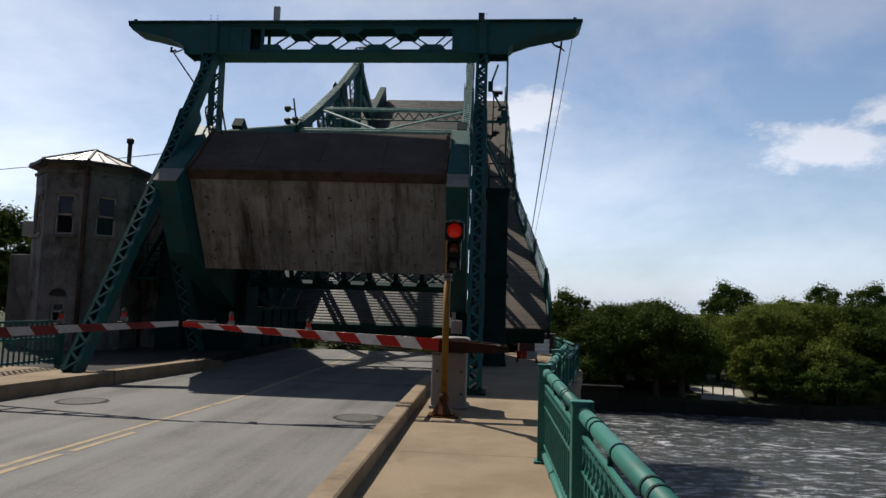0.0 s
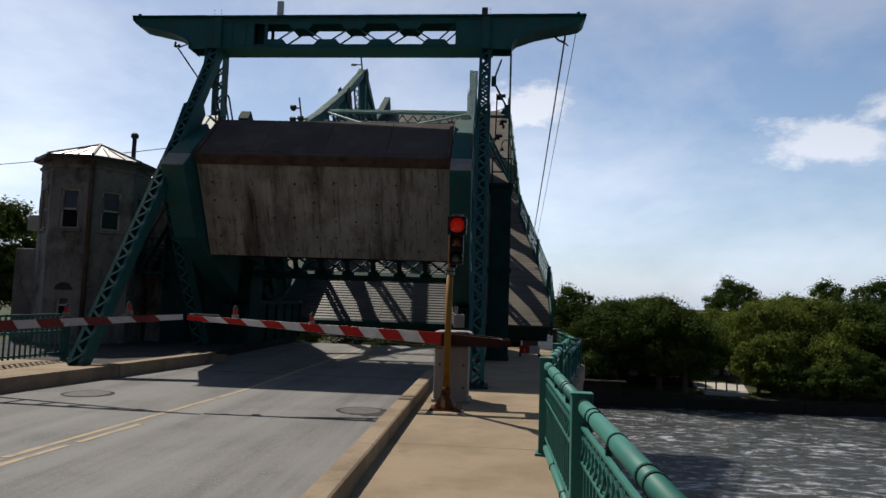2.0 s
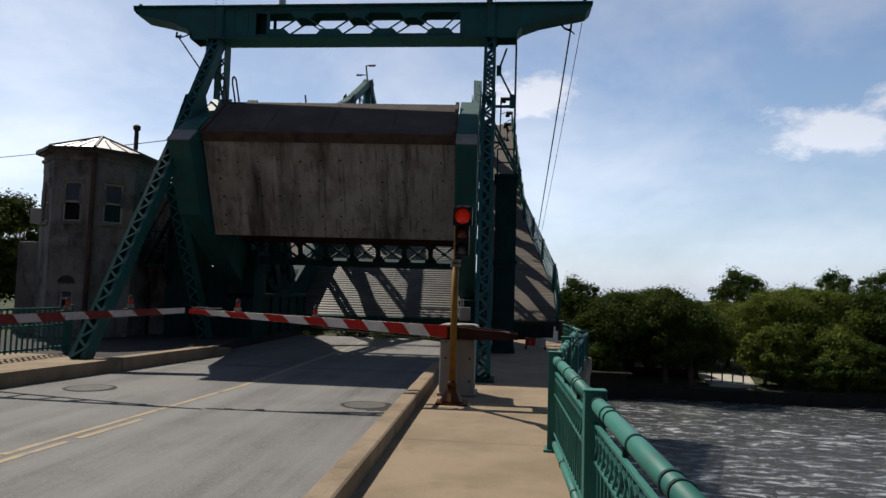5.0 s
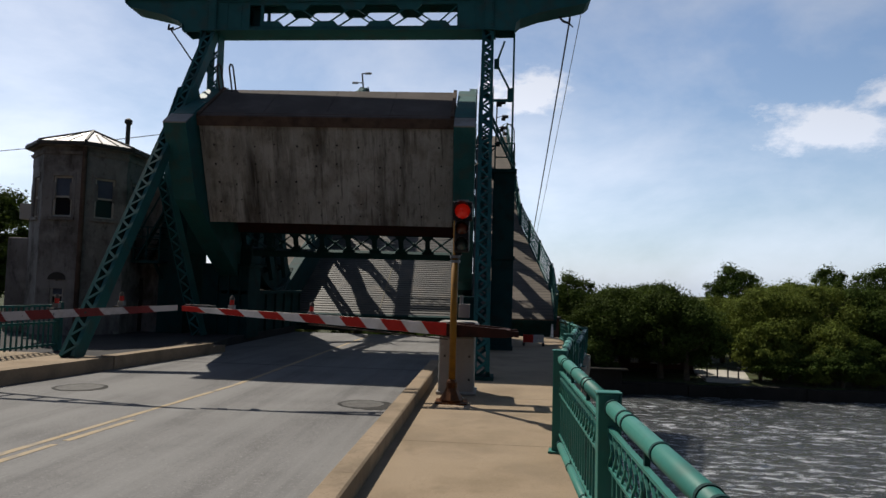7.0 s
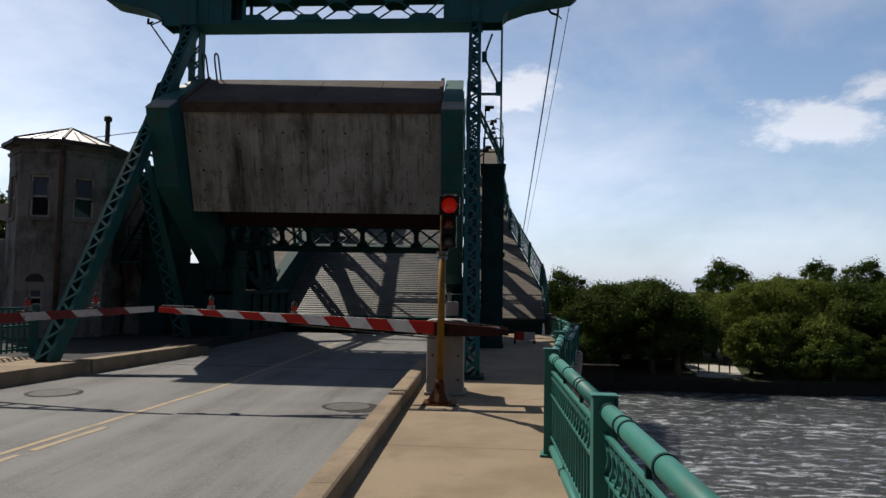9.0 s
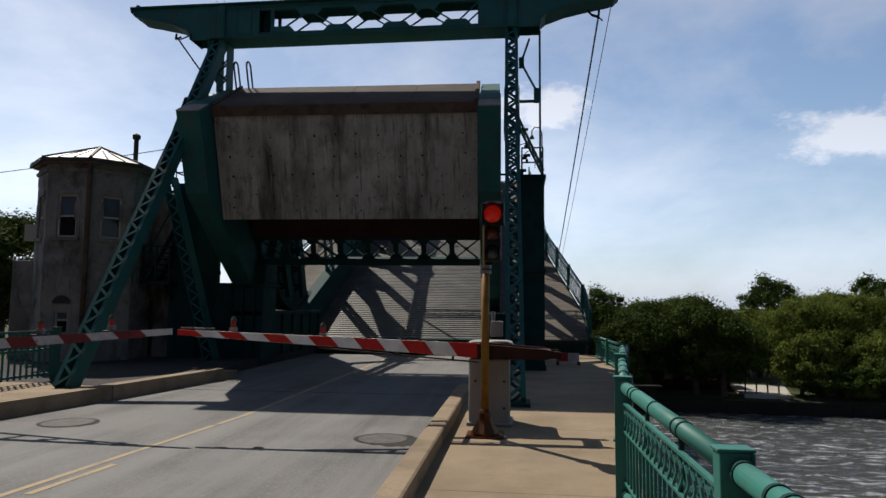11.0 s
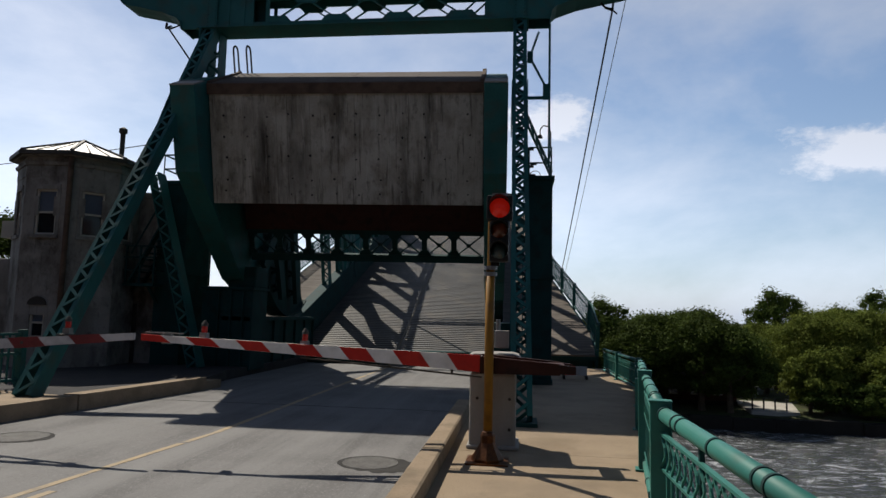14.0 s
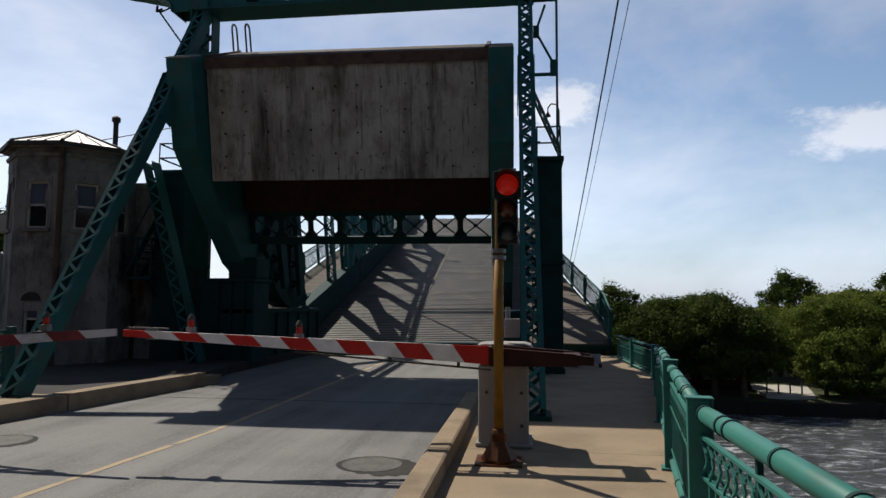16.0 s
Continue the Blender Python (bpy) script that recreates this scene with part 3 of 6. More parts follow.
xs = [-300, -120, -60] + [-30 + 0.36 * i for i in range(340)] + [110, 160, 300, 700]
ys = [-300, -120, -40] + [-4 + 0.26 * i for i in range(238)]
verts = [(x, y, WZ + (ripple(x, y) if -31 < x < 95 and y > -5 else 0)) for y in ys for x in xs]
faces = [(j * len(xs) + i, j * len(xs) + i + 1, (j + 1) * len(xs) + i + 1, (j + 1) * len(xs) + i) for j in range(len(ys) - 1) for i in range(len(xs) - 1)]
wme = bpy.data.meshes.new("water")
wme.from_pydata(verts, [], faces)
wme.materials.append(WATER)
for p in wme.polygons:
    p.use_smooth = True
water = tagged(new("water", wme), "dark rippled river with pale foam streaks and painted sky glints", "river", "", "structure")
bm = B()
N = 40
rows = []
for j, y in enumerate([58, 58.4, 62, 68, 80, 110, 200, 600, 2500]):
    z = [-8, -5.85, -5.75, -5.55, -4.9, -4.4, -4.1, -4, -4][j]
    rows.append([bm.verts.new((-2500 + 5000 * (i / N), y, z + (0.15 * math.sin(i * 2.1 + j) if 1 < j < 6 else 0))) for i in range(N + 1)])
for p, q in zip(rows, rows[1:]):
    for i in range(N):
        bm.faces.new((p[i], p[i + 1], q[i + 1], q[i]))
solid("ground", bm, EARTH, "grassy earth of the far river bank", "ground", "structure")
bm = B()
for k in range(46):
    x = -60 + k * 3.2
    bx(bm, x, x + 3.17, 57.2 + 0.06 * (k % 3), 58.2, -9, -5.92 + 0.06 * ((k * 7) % 3))
solid("wall_far_bank", bm, WALLC, "low dark stone quay wall along the far bank", "wall", "structure")
solid("ground_lot", ground_poly(B(), [(18.9, 59.4), (21.0, 59.0), (22.7, 59.6), (24.6, 66.0), (25.0, 69.5), (20.6, 69.5), (19.3, 64.0)], -6.6, -5.52), LOT, "pale paved clearing between the trees", "ground", "structure")
solid("ground_tower_side", bx(B(), -200, -14, -60, 46, -8, -0.6), EARTH, "earth beside the tower", "ground", "structure")
tagged(new("ground_near_bank", mesh_of("ground_near_bank", bx(B(), -200, 0.5, -200, -40, -6, -0.5), EARTH)), "earth behind the bridge approach", "ground", "", "structure")

# unseen walls behind and to the left, added to reduce the sky's fill light
bm = B()
for k in range(14):
    x = -75 + k * 11
    bx(bm, x, x + 10.99, -34, -24 - 0.4 * (k % 3), -0.6, 13 + 2.5 * ((k * 5) % 4))
for k in range(5):
    bx(bm, -32, -23.5 - 0.5 * (k % 2), -23.9 + k * 7, -23.95 + (k + 1) * 7, -0.6, 12 + 2 * ((k * 3) % 3))
solid("wall_behind", bm, BRICK, "plain unseen brick wall added to hold back skylight", "wall", "structure")

# ---- road markings and covers ----
bm = B()
rnd = random.Random(3)
def line_x(y):
    return -4.28 - 0.088 * max(0.0, 12.3 - y)


for off, stop in ((0.0, 25.0), (0.2, 9.1)):
    y = -20.0
    while y < stop:
        ln = min(rnd.uniform(0.35, 1.3), stop - y)
        w0, w1 = rnd.uniform(0.038, 0.055), rnd.uniform(0.038, 0.055)
        p, q = line_x(y) + off, line_x(y + ln) + off
        hexa(bm, [(p - w0, y, -0.124), (p + w0, y, -0.124), (q + w1, y + ln, -0.124), (q - w1, y + ln, -0.124), (p - w0, y, -0.1165), (p + w0, y, -0.1165), (q + w1, y + ln, -0.1165), (q - w1, y + ln, -0.1165)])
        y += ln + (rnd.uniform(0.03, 0.22) if rnd.random() < 0.3 else 0.004)
solid("centre_line", bm, YELLOW, "worn double yellow centre line on the road", "road marking", "structure")


def cover(name, at, r, broken):
    t = thing(name, "worn round iron manhole cover in a cracked patch", "manhole cover", "manhole covers", at)
    bm = B()
    lathe(bm, [(r, 0.004), (r, 0.007), (r * 0.95, 0.009), (r * 0.94, 0.006), (r * 0.4, 0.0065), (0.01, 0.0065)], n=28)
    part("lid", bm, LID, t)
    rr = random.Random(name + str(at[0]))
    bm = B()
    n = 48
    vs = []
    for k in range(n):
        a = k * math.tau / n
        w = r + 0.022 + 0.02 * rr.random() + (broken * max(0.0, math.cos(a + 0.5)) ** 2 * (0.5 + rr.random()))
        vs.append(bm.verts.new((w * math.cos(a) * 1.08, w * math.sin(a), 0.003)))
    bm.faces.new(vs)
    part("patch", bm, PATCH, t, "crumbled dark asphalt collar")
    return t


cover("manhole_cover", (-1.70, 10.92, -0.12), 0.33, 0.20)
cover("manhole_cover", (-6.6, 11.35, -0.12), 0.36, 0.04)
bm = B()
for (x0, y0, x1, y1, w) in ((-8.5, 15.2, -1.2, 15.25, 0.02),):
    n = 26
    for k in range(n):
        a = Vector((x0 + (x1 - x0) * k / n, y0 + (y1 - y0) * k / n + 0.03 * math.sin(k * 2.7) * (x0 != x1), -0.1185))
        c = Vector((x0 + (x1 - x0) * (k + 1) / n, y0 + (y1 - y0) * (k + 1) / n + 0.03 * math.sin((k + 1) * 2.7), -0.1185))
        bar(bm, a, c, w * (0.7 + 0.5 * rnd.random()), 0.004)
solid("tar_seams", bm, PATCH, "thin dark tar seams in the road", "road marking", "structure")


# ---- portal frame over the road ----
def portal():
    t = thing("portal_frame", "dark green riveted steel portal frame over the road", "bridge portal", at=(0, 0, 0))
    for side, x in ((-1, -8.12), (1, 0.0)):
        nodes = [Vector((x + (0.0 if side < 0 else 0.08), 13.35, 0.05)), Vector((x - 0.02, 17.30, 6.2)), Vector((x - (-0.02 if side < 0 else 0.04), 18.84, 8.94))]
        leg = None
        for a, c in zip(nodes, nodes[1:]):
            d = (c - a).normalized()
            fr = Vector((1, 0, 0)).cross(d).normalized()
            for s in (-1, 1):
                off = Vector((s * 0.15, 0, 0))
                ch = B()
                hexa(ch, [a + off - fr * 0.07 - Vector((0.015, 0, 0)), a + off - fr * 0.07 + Vector((0.015, 0, 0)), a + off + fr * 0.23 + Vector((0.015, 0, 0)), a + off + fr * 0.23 - Vector((0.015, 0, 0)),
                          c + off - fr * 0.07 - Vector((0.015, 0, 0)), c + off - fr * 0.07 + Vector((0.015, 0, 0)), c + off + fr * 0.23 + Vector((0.015, 0, 0)), c + off + fr * 0.23 - Vector((0.015, 0, 0))])
                bmesh.ops.recalc_face_normals(ch, faces=ch.faces[:])
                if leg is None:
                    leg = part("leg", ch, GREEN, t)
                else:
                    part("channel", ch, GREEN, leg)
                for e in (-1, 1):
                    part("angle", bar(B(), a + Vector((s * 0.115, 0, 0)) + fr * (0.08 + 0.14 * e), c + Vector((s * 0.115, 0, 0)) + fr * (0.08 + 0.14 * e), 0.06, 0.02, fr), GREEN, leg)
            for e in (-1, 1):
                laced(leg, GREEN, a + fr * (0.08 + 0.152 * e), c + fr * (0.08 + 0.152 * e), (1, 0, 0), 0.24, 0.42, 0.055, fr)
        for s in (-1, 1):
            g = B()
            prism(g, [(16.75, 5.7), (17.15, 5.55), (17.95, 6.75), (17.75, 7.1), (17.35, 6.9)], nodes[1].x + s * 0.175 - 0.008, nodes[1].x + s * 0.175 + 0.008)
            part("splice_plate", g, GREEN, leg)
        part("base_plate", bx(B(), nodes[0].x - 0.24, nodes[0].x + 0.24, 13.15, 13.75, 0.0, 0.06), DARKSHADEGREEN, leg)
        runs = [((x - 0.04, 19.2, 0.1), (x - 0.04, 19.0, 8.95))] if side > 0 else [((x + 0.05, 19.05, 5.9), (x + 0.05, 19.0, 8.95)), ((x - 0.26, 19.5, 0.12), (x - 1.74, 19.5, 5.3))]
        for lo, hi in runs:
            lo, hi = Vector(lo), Vector(hi)
            ox = Vector((0.14, 0, 0))
            post = part("post", bar(B(), lo - ox, hi - ox, 0.025, 0.4, (0, 1, 0)), GREEN, t)
            part("channel", bar(B(), lo + ox, hi + ox, 0.025, 0.4, (0, 1, 0)), GREEN, post)
            for e in (-1, 1):
                oy = Vector((0, 0.2 * e, 0))
                laced(post, GREEN, lo + oy, hi + oy, (1, 0, 0), 0.26, 0.4, 0.05, (0, 1, 0))
        # gusset where leg and post meet
        g = B()
        prism(g, [(18.4, 7.95), (19.2, 7.85), (19.25, 8.95), (18.45, 8.95)], x - 0.2, x - 0.175)
        part("gusset", g, GREEN, t)
        # knee brace from the leg towards the column, at mid height
        k = B()
        xo = x + side * 0.82
        for dz in (0.0, 0.2):
            bar(k, (x + side * 0.1, 17.4, 6.25 - dz), (xo, 19.9, 5.42 - dz), 0.05, 0.04)
        for j in range(6):
            p0, p1 = Vector((x + side * 0.1, 17.4, 6.25)), Vector((xo, 19.9, 5.42))
            m0, m1 = p0.lerp(p1, j / 6), p0.lerp(p1, (j + 1) / 6)
            bar(k, m0, m1 - Vector((0, 0, 0.2)), 0.03, 0.03)
        part("knee_brace", k, GREEN, t)
    xl, xr = -8.2, -0.08
    zb, zl, zu, zt = 8.95, 9.10, 9.73, 9.95      # beam: underside, foot and head of its openings, top
    op0, op1 = -6.52, -0.92
    beam = part("crossbeam", bx(B(), xl - 0.25, xr + 0.25, 18.5, 19.28, zb, zb + 0.035), GREEN, t)
    part("top_flange", bx(B(), xl - 0.25, xr + 0.25, 18.5, 19.28, zt - 0.033, zt), GREEN, beam)
    for y in (18.62, 19.16):
        part("lower_web", bx(B(), xl - 0.2, xr + 0.2, y - 0.02, y + 0.02, zb + 0.038, zl), GREEN, beam)
        part("upper_web", bx(B(), xl - 0.2, xr + 0.2, y - 0.02, y + 0.02, zu, zt - 0.035), GREEN, beam)
        part("end_web", bx(B(), xl - 0.2, -6.93, y - 0.018, y + 0.018, zl, zu), GREEN, beam)
        part("end_web", bx(B(), op0 - 0.09, op0, y - 0.018, y + 0.018, zl, zu), GREEN, beam)
        part("end_web", bx(B(), op1, xr + 0.2, y - 0.018, y + 0.018, zl, zu), GREEN, beam)
        for x in (-7.62, -7.2, -6.96, -0.88, -0.45):
            part("stiffener", bx(B(), x - 0.03, x + 0.03, y - 0.035, y + 0.035, zb + 0.04, zt - 0.036), GREEN, beam)
    part("slot_back", bx(B(), -6.93, op0 - 0.09, 18.85, 18.88, zl, zu), DARKSHADEGREEN, beam)
    part("edge_angle", bx(B(), xl + 0.3, xr - 0.2, 18.575, 18.598, zu + 0.09, zu + 0.125), GREEN, beam)
    rv = B()
    for k in range(118):
        for z in (zb + 0.06, zl - 0.05, zu + 0.03, zt - 0.08):
            bx(rv, xl + k * 0.07, xl + k * 0.07 + 0.022, 18.588, 18.6, z, z + 0.022)
    tagged(part("rivets", rv, GREEN, beam), kind="stuff")
    # the legs' cover plates run up over the beam
    for x in (-8.05, -0.04):
        cp = part("cover_plate", bx(B(), x - 0.14, x + 0.14, 18.545, 18.573, zb - 0.02, zt + 0.01), GREEN, beam)
        for e in (-1, 1):
            bm = B()
            for k in range(12):
                bx(bm, x + e * 0.105 - 0.012, x + e * 0.105 + 0.012, 18.533, 18.545, zb + 0.05 + k * 0.1, zb + 0.074 + k * 0.1)
            tagged(part("rivets", bm, DARKSHADEGREEN, cp), kind="stuff")
    low, high = (-6.32, -4.71, -3.115, -1.5), (-5.53, -3.92, -2.305)
    for y in (18.62, 19.16):
        ends = sorted([(x, zl + 0.05) for x in low] + [(x, zu - 0.05) for x in high]) + [(op1 + 0.02, zu - 0.02)]
        for (xa, za), (xb, zb2) in zip(ends, ends[1:]):
            part("web_bracing", bar(B(), (xa, y, za), (xb, y, zb2), 0.03, 0.05, (0, 1, 0.001)), GREEN, beam)
        for x in high:
            g = front_prism(B(), [(x - 0.40, zu + 0.02), (x - 0.24, zu - 0.15), (x + 0.24, zu - 0.15), (x + 0.40, zu + 0.02)], y - 0.024, y + 0.024)
            part("node_plate", g, GREEN, beam)
        for x in low:
            w0 = min(0.42, x - op0 + 0.01)
            g = front_prism(B(), [(x - w0, zl - 0.02), (x - min(0.26, w0), zl + 0.15), (x + 0.26, zl + 0.15), (x + 0.42, zl - 0.02)], y - 0.024, y + 0.024)
            part("node_plate", g, GREEN, beam)
    for s, x0, x1 in ((-1, xl - 0.2, -10.70), (1, xr + 0.2, 2.80)):
        L = x1 - x0
        prof = [(x0, 9.92), (x1, 9.92), (x1 - 0.01 * L, 9.82), (x1 - 0.06 * L, 9.70), (x0 + L * 0.86, 9.65), (x0 + L * 0.73, 9.59), (x0 + L * 0.46, 9.44), (x0 + L * 0.27, 9.26), (x0 + L * 0.225, 9.15), (x0 + L * 0.215, 8.96), (x0, 8.96)]
        br = part("bracket", front_prism(B(), prof, 18.6, 18.64), GREEN, t)
        part("web_plate", front_prism(B(), prof, 19.14, 19.18), GREEN, br)
        strip = B()
        edge = [(p[0], p[1]) for p in prof[1:10]]
        lo = [strip.verts.new((x, 18.53, z)) for x, z in edge]
        hi = [strip.verts.new((x, 19.25, z)) for x, z in edge]
        for i in range(len(edge) - 1):
            strip.faces.new((lo[i], lo[i + 1], hi[i + 1], hi[i]))
        sk = part("flange", strip, GREEN, br)
        mod = sk.modifiers.new("thick", "SOLIDIFY")
        mod.thickness, mod.offset = 0.025, 0.0
        part("top_flange", bar(B(), (x0, 18.89, 9.94), (x1, 18.89, 9.94), 0.78, 0.03), GREEN, br)
        part("bird_spike", tube(B(), (x0 + L * 0.92, 18.6, 9.95), (x0 + L * 0.92, 18.6, 10.03), 0.05, 8), DARKSHADEGREEN, br)
    part("finial", bx(B(), -0.17, 0.0, 18.5, 18.7, 9.955, 10.15), IRON, t)
    # slender outer rods with zigzag braces
    part("hanger_rod", bar(B(), (-8.52, 18.9, 8.95), (-8.60, 18.9, 7.4), 0.055, 0.055, (0, 1, 0)), GREEN, t)
    for s, x, x2 in ((1, 0.70, 0.15),):
        rod = B()
        bar(rod, (x, 18.9, 8.95), (x, 18.95, 5.3), 0.055, 0.055, (0, 1, 0))
        bar(rod, (x2 + 0.28 * s, 18.9, 8.75), (x2 + 0.06 * s, 18.9, 8.1), 0.05, 0.05, (0, 1, 0))
        bar(rod, (x2 + 0.06 * s, 18.9, 8.1), (x, 18.9, 7.15), 0.05, 0.05, (0, 1, 0))
        bar(rod, (x2, 18.9, 7.05), (x, 18.9, 7.05), 0.05, 0.07, (0, 0, 1))
        bx(rod, min(x, x - 0.16 * s), max(x, x - 0.16 * s), 18.88, 18.92, 7.0, 7.4)
        bx(rod, min(x2, x2 + 0.14 * s), max(x2, x2 + 0.14 * s), 18.88, 18.92, 7.95, 8.25)
        part("hanger_rod", rod, GREEN, t)
    return t


portal()


def columns():
    for s, x0, x1, yo in ((1, 0.20, 0.82, -0.55), (-1, -10.0, -9.17, 0.0)):
        t = thing("track_column", "dark green steel plate column beside the rolling track", "bridge column", "track columns")
        bm = B()
        bx(bm, x0, x1, yo + 20.0, yo + 21.4, 0.0, 2.62)
        bx(bm, x0, x1, yo + 20.0, yo + 21.4, 2.64, 5.1)
        part("plates", bm, DARKSHADEGREEN, t, bevel=0.012)
        bm = B()
        bx(bm, x0 - 0.04, x1 + 0.04, yo + 19.96, yo + 21.44, 2.58, 2.68)
        bx(bm, x0 - 0.05, x1 + 0.05, yo + 19.95, yo + 21.45, 5.1, 5.2)
        bx(bm, x0 - 0.03, x1 + 0.03, yo + 19.97, yo + 21.43, 0.0, 0.12)
        part("splice_band", bm, DARKSHADEGREEN, t)
        bm = B()
        for x in (x0 + 0.03, x1 - 0.03):
            for y in (yo + 20.05, yo + 21.35):
                tube(bm, (x, y, 5.2), (x, y, 5.95), 0.02, 6)
        for z in (5.55, 5.95):
            bar(bm, (x0 + 0.03, yo + 20.05, z), (x1 - 0.03, yo + 20.05, z), 0.035, 0.035)
            bar(bm, (x1 - 0.03, yo + 20.05, z), (x1 - 0.03, yo + 21.35, z), 0.035, 0.035)
            bar(bm, (x0 + 0.03, yo + 20.05, z), (x0 + 0.03, yo + 21.35, z), 0.035, 0.035)
        part("guard_rail", bm, DARKSHADEGREEN, t)
        # lamp on a swan neck
        bm = B()
        pts = [(x1 - 0.05, yo + 20.05, 5.95), (x1 - 0.05, yo + 20.05, 6.35), (x1 - 0.12, yo + 20.05, 6.5), (x1 - 0.24, yo + 20.05, 6.52), (x1 - 0.32, yo + 20.05, 6.42), (x1 - 0.32, yo + 20.05, 6.3)]
        for p, q in zip(pts, pts[1:]):
            tube(bm, p, q, 0.015, 6)
        lathe(bm, [(0.02, 0.1), (0.05, 0.06), (0.07, 0.0)], (x1 - 0.32, yo + 20.05, 6.2), 10)
        part("swan_neck_lamp", bm, IRON, t)
    t = thing("track_pedestal", "dark steel box pedestal under the rolling heel", "bridge pedestal")
    part("box", bx(B(), -8.72, -7.25, 20.25, 21.3, 0.0, 2.2), DARKSHADEGREEN, t, bevel=0.02)
    part("cap", bx(B(), -8.76, -7.2, 20.2, 21.35, 2.2, 2.28), DARKSHADEGREEN, t)
    # added block that keeps bright sky from showing below the heel
    part("rack_housing", bx(B(), -8.05, -7.25, 20.4, 21.3, 2.28, 2.85), DARKSHADEGREEN, t, bevel=0.03)
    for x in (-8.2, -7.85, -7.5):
        part("stiffener", bx(B(), x - 0.02, x + 0.02, 20.15, 20.25, 0.1, 2.2), DARKSHADEGREEN, t)
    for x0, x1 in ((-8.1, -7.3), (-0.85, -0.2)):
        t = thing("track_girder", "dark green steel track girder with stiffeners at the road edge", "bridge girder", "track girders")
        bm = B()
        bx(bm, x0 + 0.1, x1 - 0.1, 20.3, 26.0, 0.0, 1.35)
        part("web", bm, DARKSHADEGREEN, t)
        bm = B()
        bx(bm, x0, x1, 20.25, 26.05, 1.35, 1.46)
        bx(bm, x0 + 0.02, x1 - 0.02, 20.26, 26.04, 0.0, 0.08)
        part("flange", bm, DARKSHADEGREEN, t)
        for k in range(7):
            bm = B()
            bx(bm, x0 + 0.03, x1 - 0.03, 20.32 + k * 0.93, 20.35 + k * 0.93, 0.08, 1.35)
            part("stiffener", bm, DARKSHADEGREEN, t)


columns()


# ---- lifting leaf ----
def leaf():
    t = thing("bascule_leaf", "green steel bascule leaf with concrete counterweight, half raised", "bascule bridge")
    XL, XR = -7.72, -0.55
    # counterweight
    cw = B()
    prism(cw, [(-5.95, 1.68), (-5.78, 4.36), (-3.95, 4.72), (-3.72, 4.62), (-3.3, 1.6)], -7.46, -0.83)
    cw = part("counterweight", cw, CWCONC, t, "streaked board-marked grey concrete counterweight block", bevel=0.02)
    rim = B()
    prism(rim, [(-5.83, 4.30), (-5.81, 4.55), (-5.6, 4.6), (-5.6, 4.34)], -7.48, -0.81)
    part("rim", rim, CWRIM, cw, "rust-stained rim")
    roof = B()
    for k in range(4):
        w = (7.46 - 0.83) / 4
        prism(roof, [(-5.74, 4.573), (-3.84, 4.90), (-3.84, 4.85), (-5.74, 4.53)], -7.46 + k * w + 0.006, -7.46 + (k + 1) * w - 0.006)
    part("roof_slab", roof, CWROOF, cw)
    for x0, x1 in ((-7.485, -7.40), (-0.915, -0.815)):
        lip = prism(B(), [(-5.76, 4.55), (-5.76, 4.62), (-3.90, 4.93), (-3.82, 4.97), (-3.76, 4.95), (-3.76, 4.8)], x0, x1)
        part("roof_lip", lip, CWRIM, cw, bevel=0.01)
    # plain form-board joints and tie holes on the face
    for k in range(23):
        x = -7.2 + k * 0.275
        bm = B()
        z0 = 1.72
        ya = lambda z: -5.95 + 0.17 * (z - 1.68) / 2.68
        bar(bm, (x, ya(z0) - 0.003, z0), (x, ya(4.25) - 0.003, 4.25), 0.02 + 0.012 * ((k * 7) % 3), 0.012, (0, 1, 0))
        if k % 3 != 1:
            part("form_joint", bm, CWCONC, cw)
        else:
            bm.free()
    rn = random.Random(8)
    for k in range(60):
        x, z = -7.1 + (k % 12) * 0.54 + rn.uniform(-0.05, 0.05), (1.95, 2.3, 2.8, 3.3, 3.8)[k // 12] + rn.uniform(-0.05, 0.05)
        if rn.random() < 0.9:
            part("tie_hole", tube(B(), (x, ya(z) - 0.012, z), (x, ya(z) + 0.01, z), rn.uniform(0.018, 0.03), 8), BLACK, cw)
    # end plates and tail of each truss
    for X, x0, x1 in ((XL, -8.08, -7.485), (XR, -0.805, -0.27)):
        tail = B()
        prism(tail, [(-6.45, 4.5), (-6.52, 2.5), (-5.45, 0.8), (-4.5, -0.62), (-3.6, -1.35), (-2.5, -0.6), (-3.1, 1.5), (-2.8, 4.5), (-5.2, 4.7)], x0, x1)
        tail = part("tail_girder", tail, GREEN, t, bevel=0.015)
        lip = B()
        prism(lip, [(-6.46, 4.500), (-6.46, 4.530), (-5.92, 4.62), (-5.92, 4.595)], x0 + 0.005, x1 - 0.005)
        lip = part("cap_plate", lip, PEDC, tail, "pale tan cap plate")
        top = B()
        prism(top, [(-5.91, 4.63), (-5.2, 4.73), (-3.3, 4.86), (-3.3, 4.80), (-5.2, 4.66), (-5.91, 4.57)], x0 + 0.02, x1 - 0.02)
        part("top_plate", top, GREEN, tail)
        web = B()
        outline = [(-5.4, 1.3), (-4.6, 0.35), (-3.4, -0.95)] + [(2.6 * math.cos(radians(a)), 2.6 * math.sin(radians(a))) for a in range(205, 286, 10)] + [(0.9, -3.3), (0.9, -1.2), (0.8, 0.9), (-1.6, 1.9), (-4.1, 1.6)]
        prism(web, outline, X - 0.12, X + 0.12)
        part("heel_web", web, DARKSHADEGREEN, t)
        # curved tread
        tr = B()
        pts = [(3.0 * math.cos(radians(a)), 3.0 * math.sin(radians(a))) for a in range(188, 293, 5)]
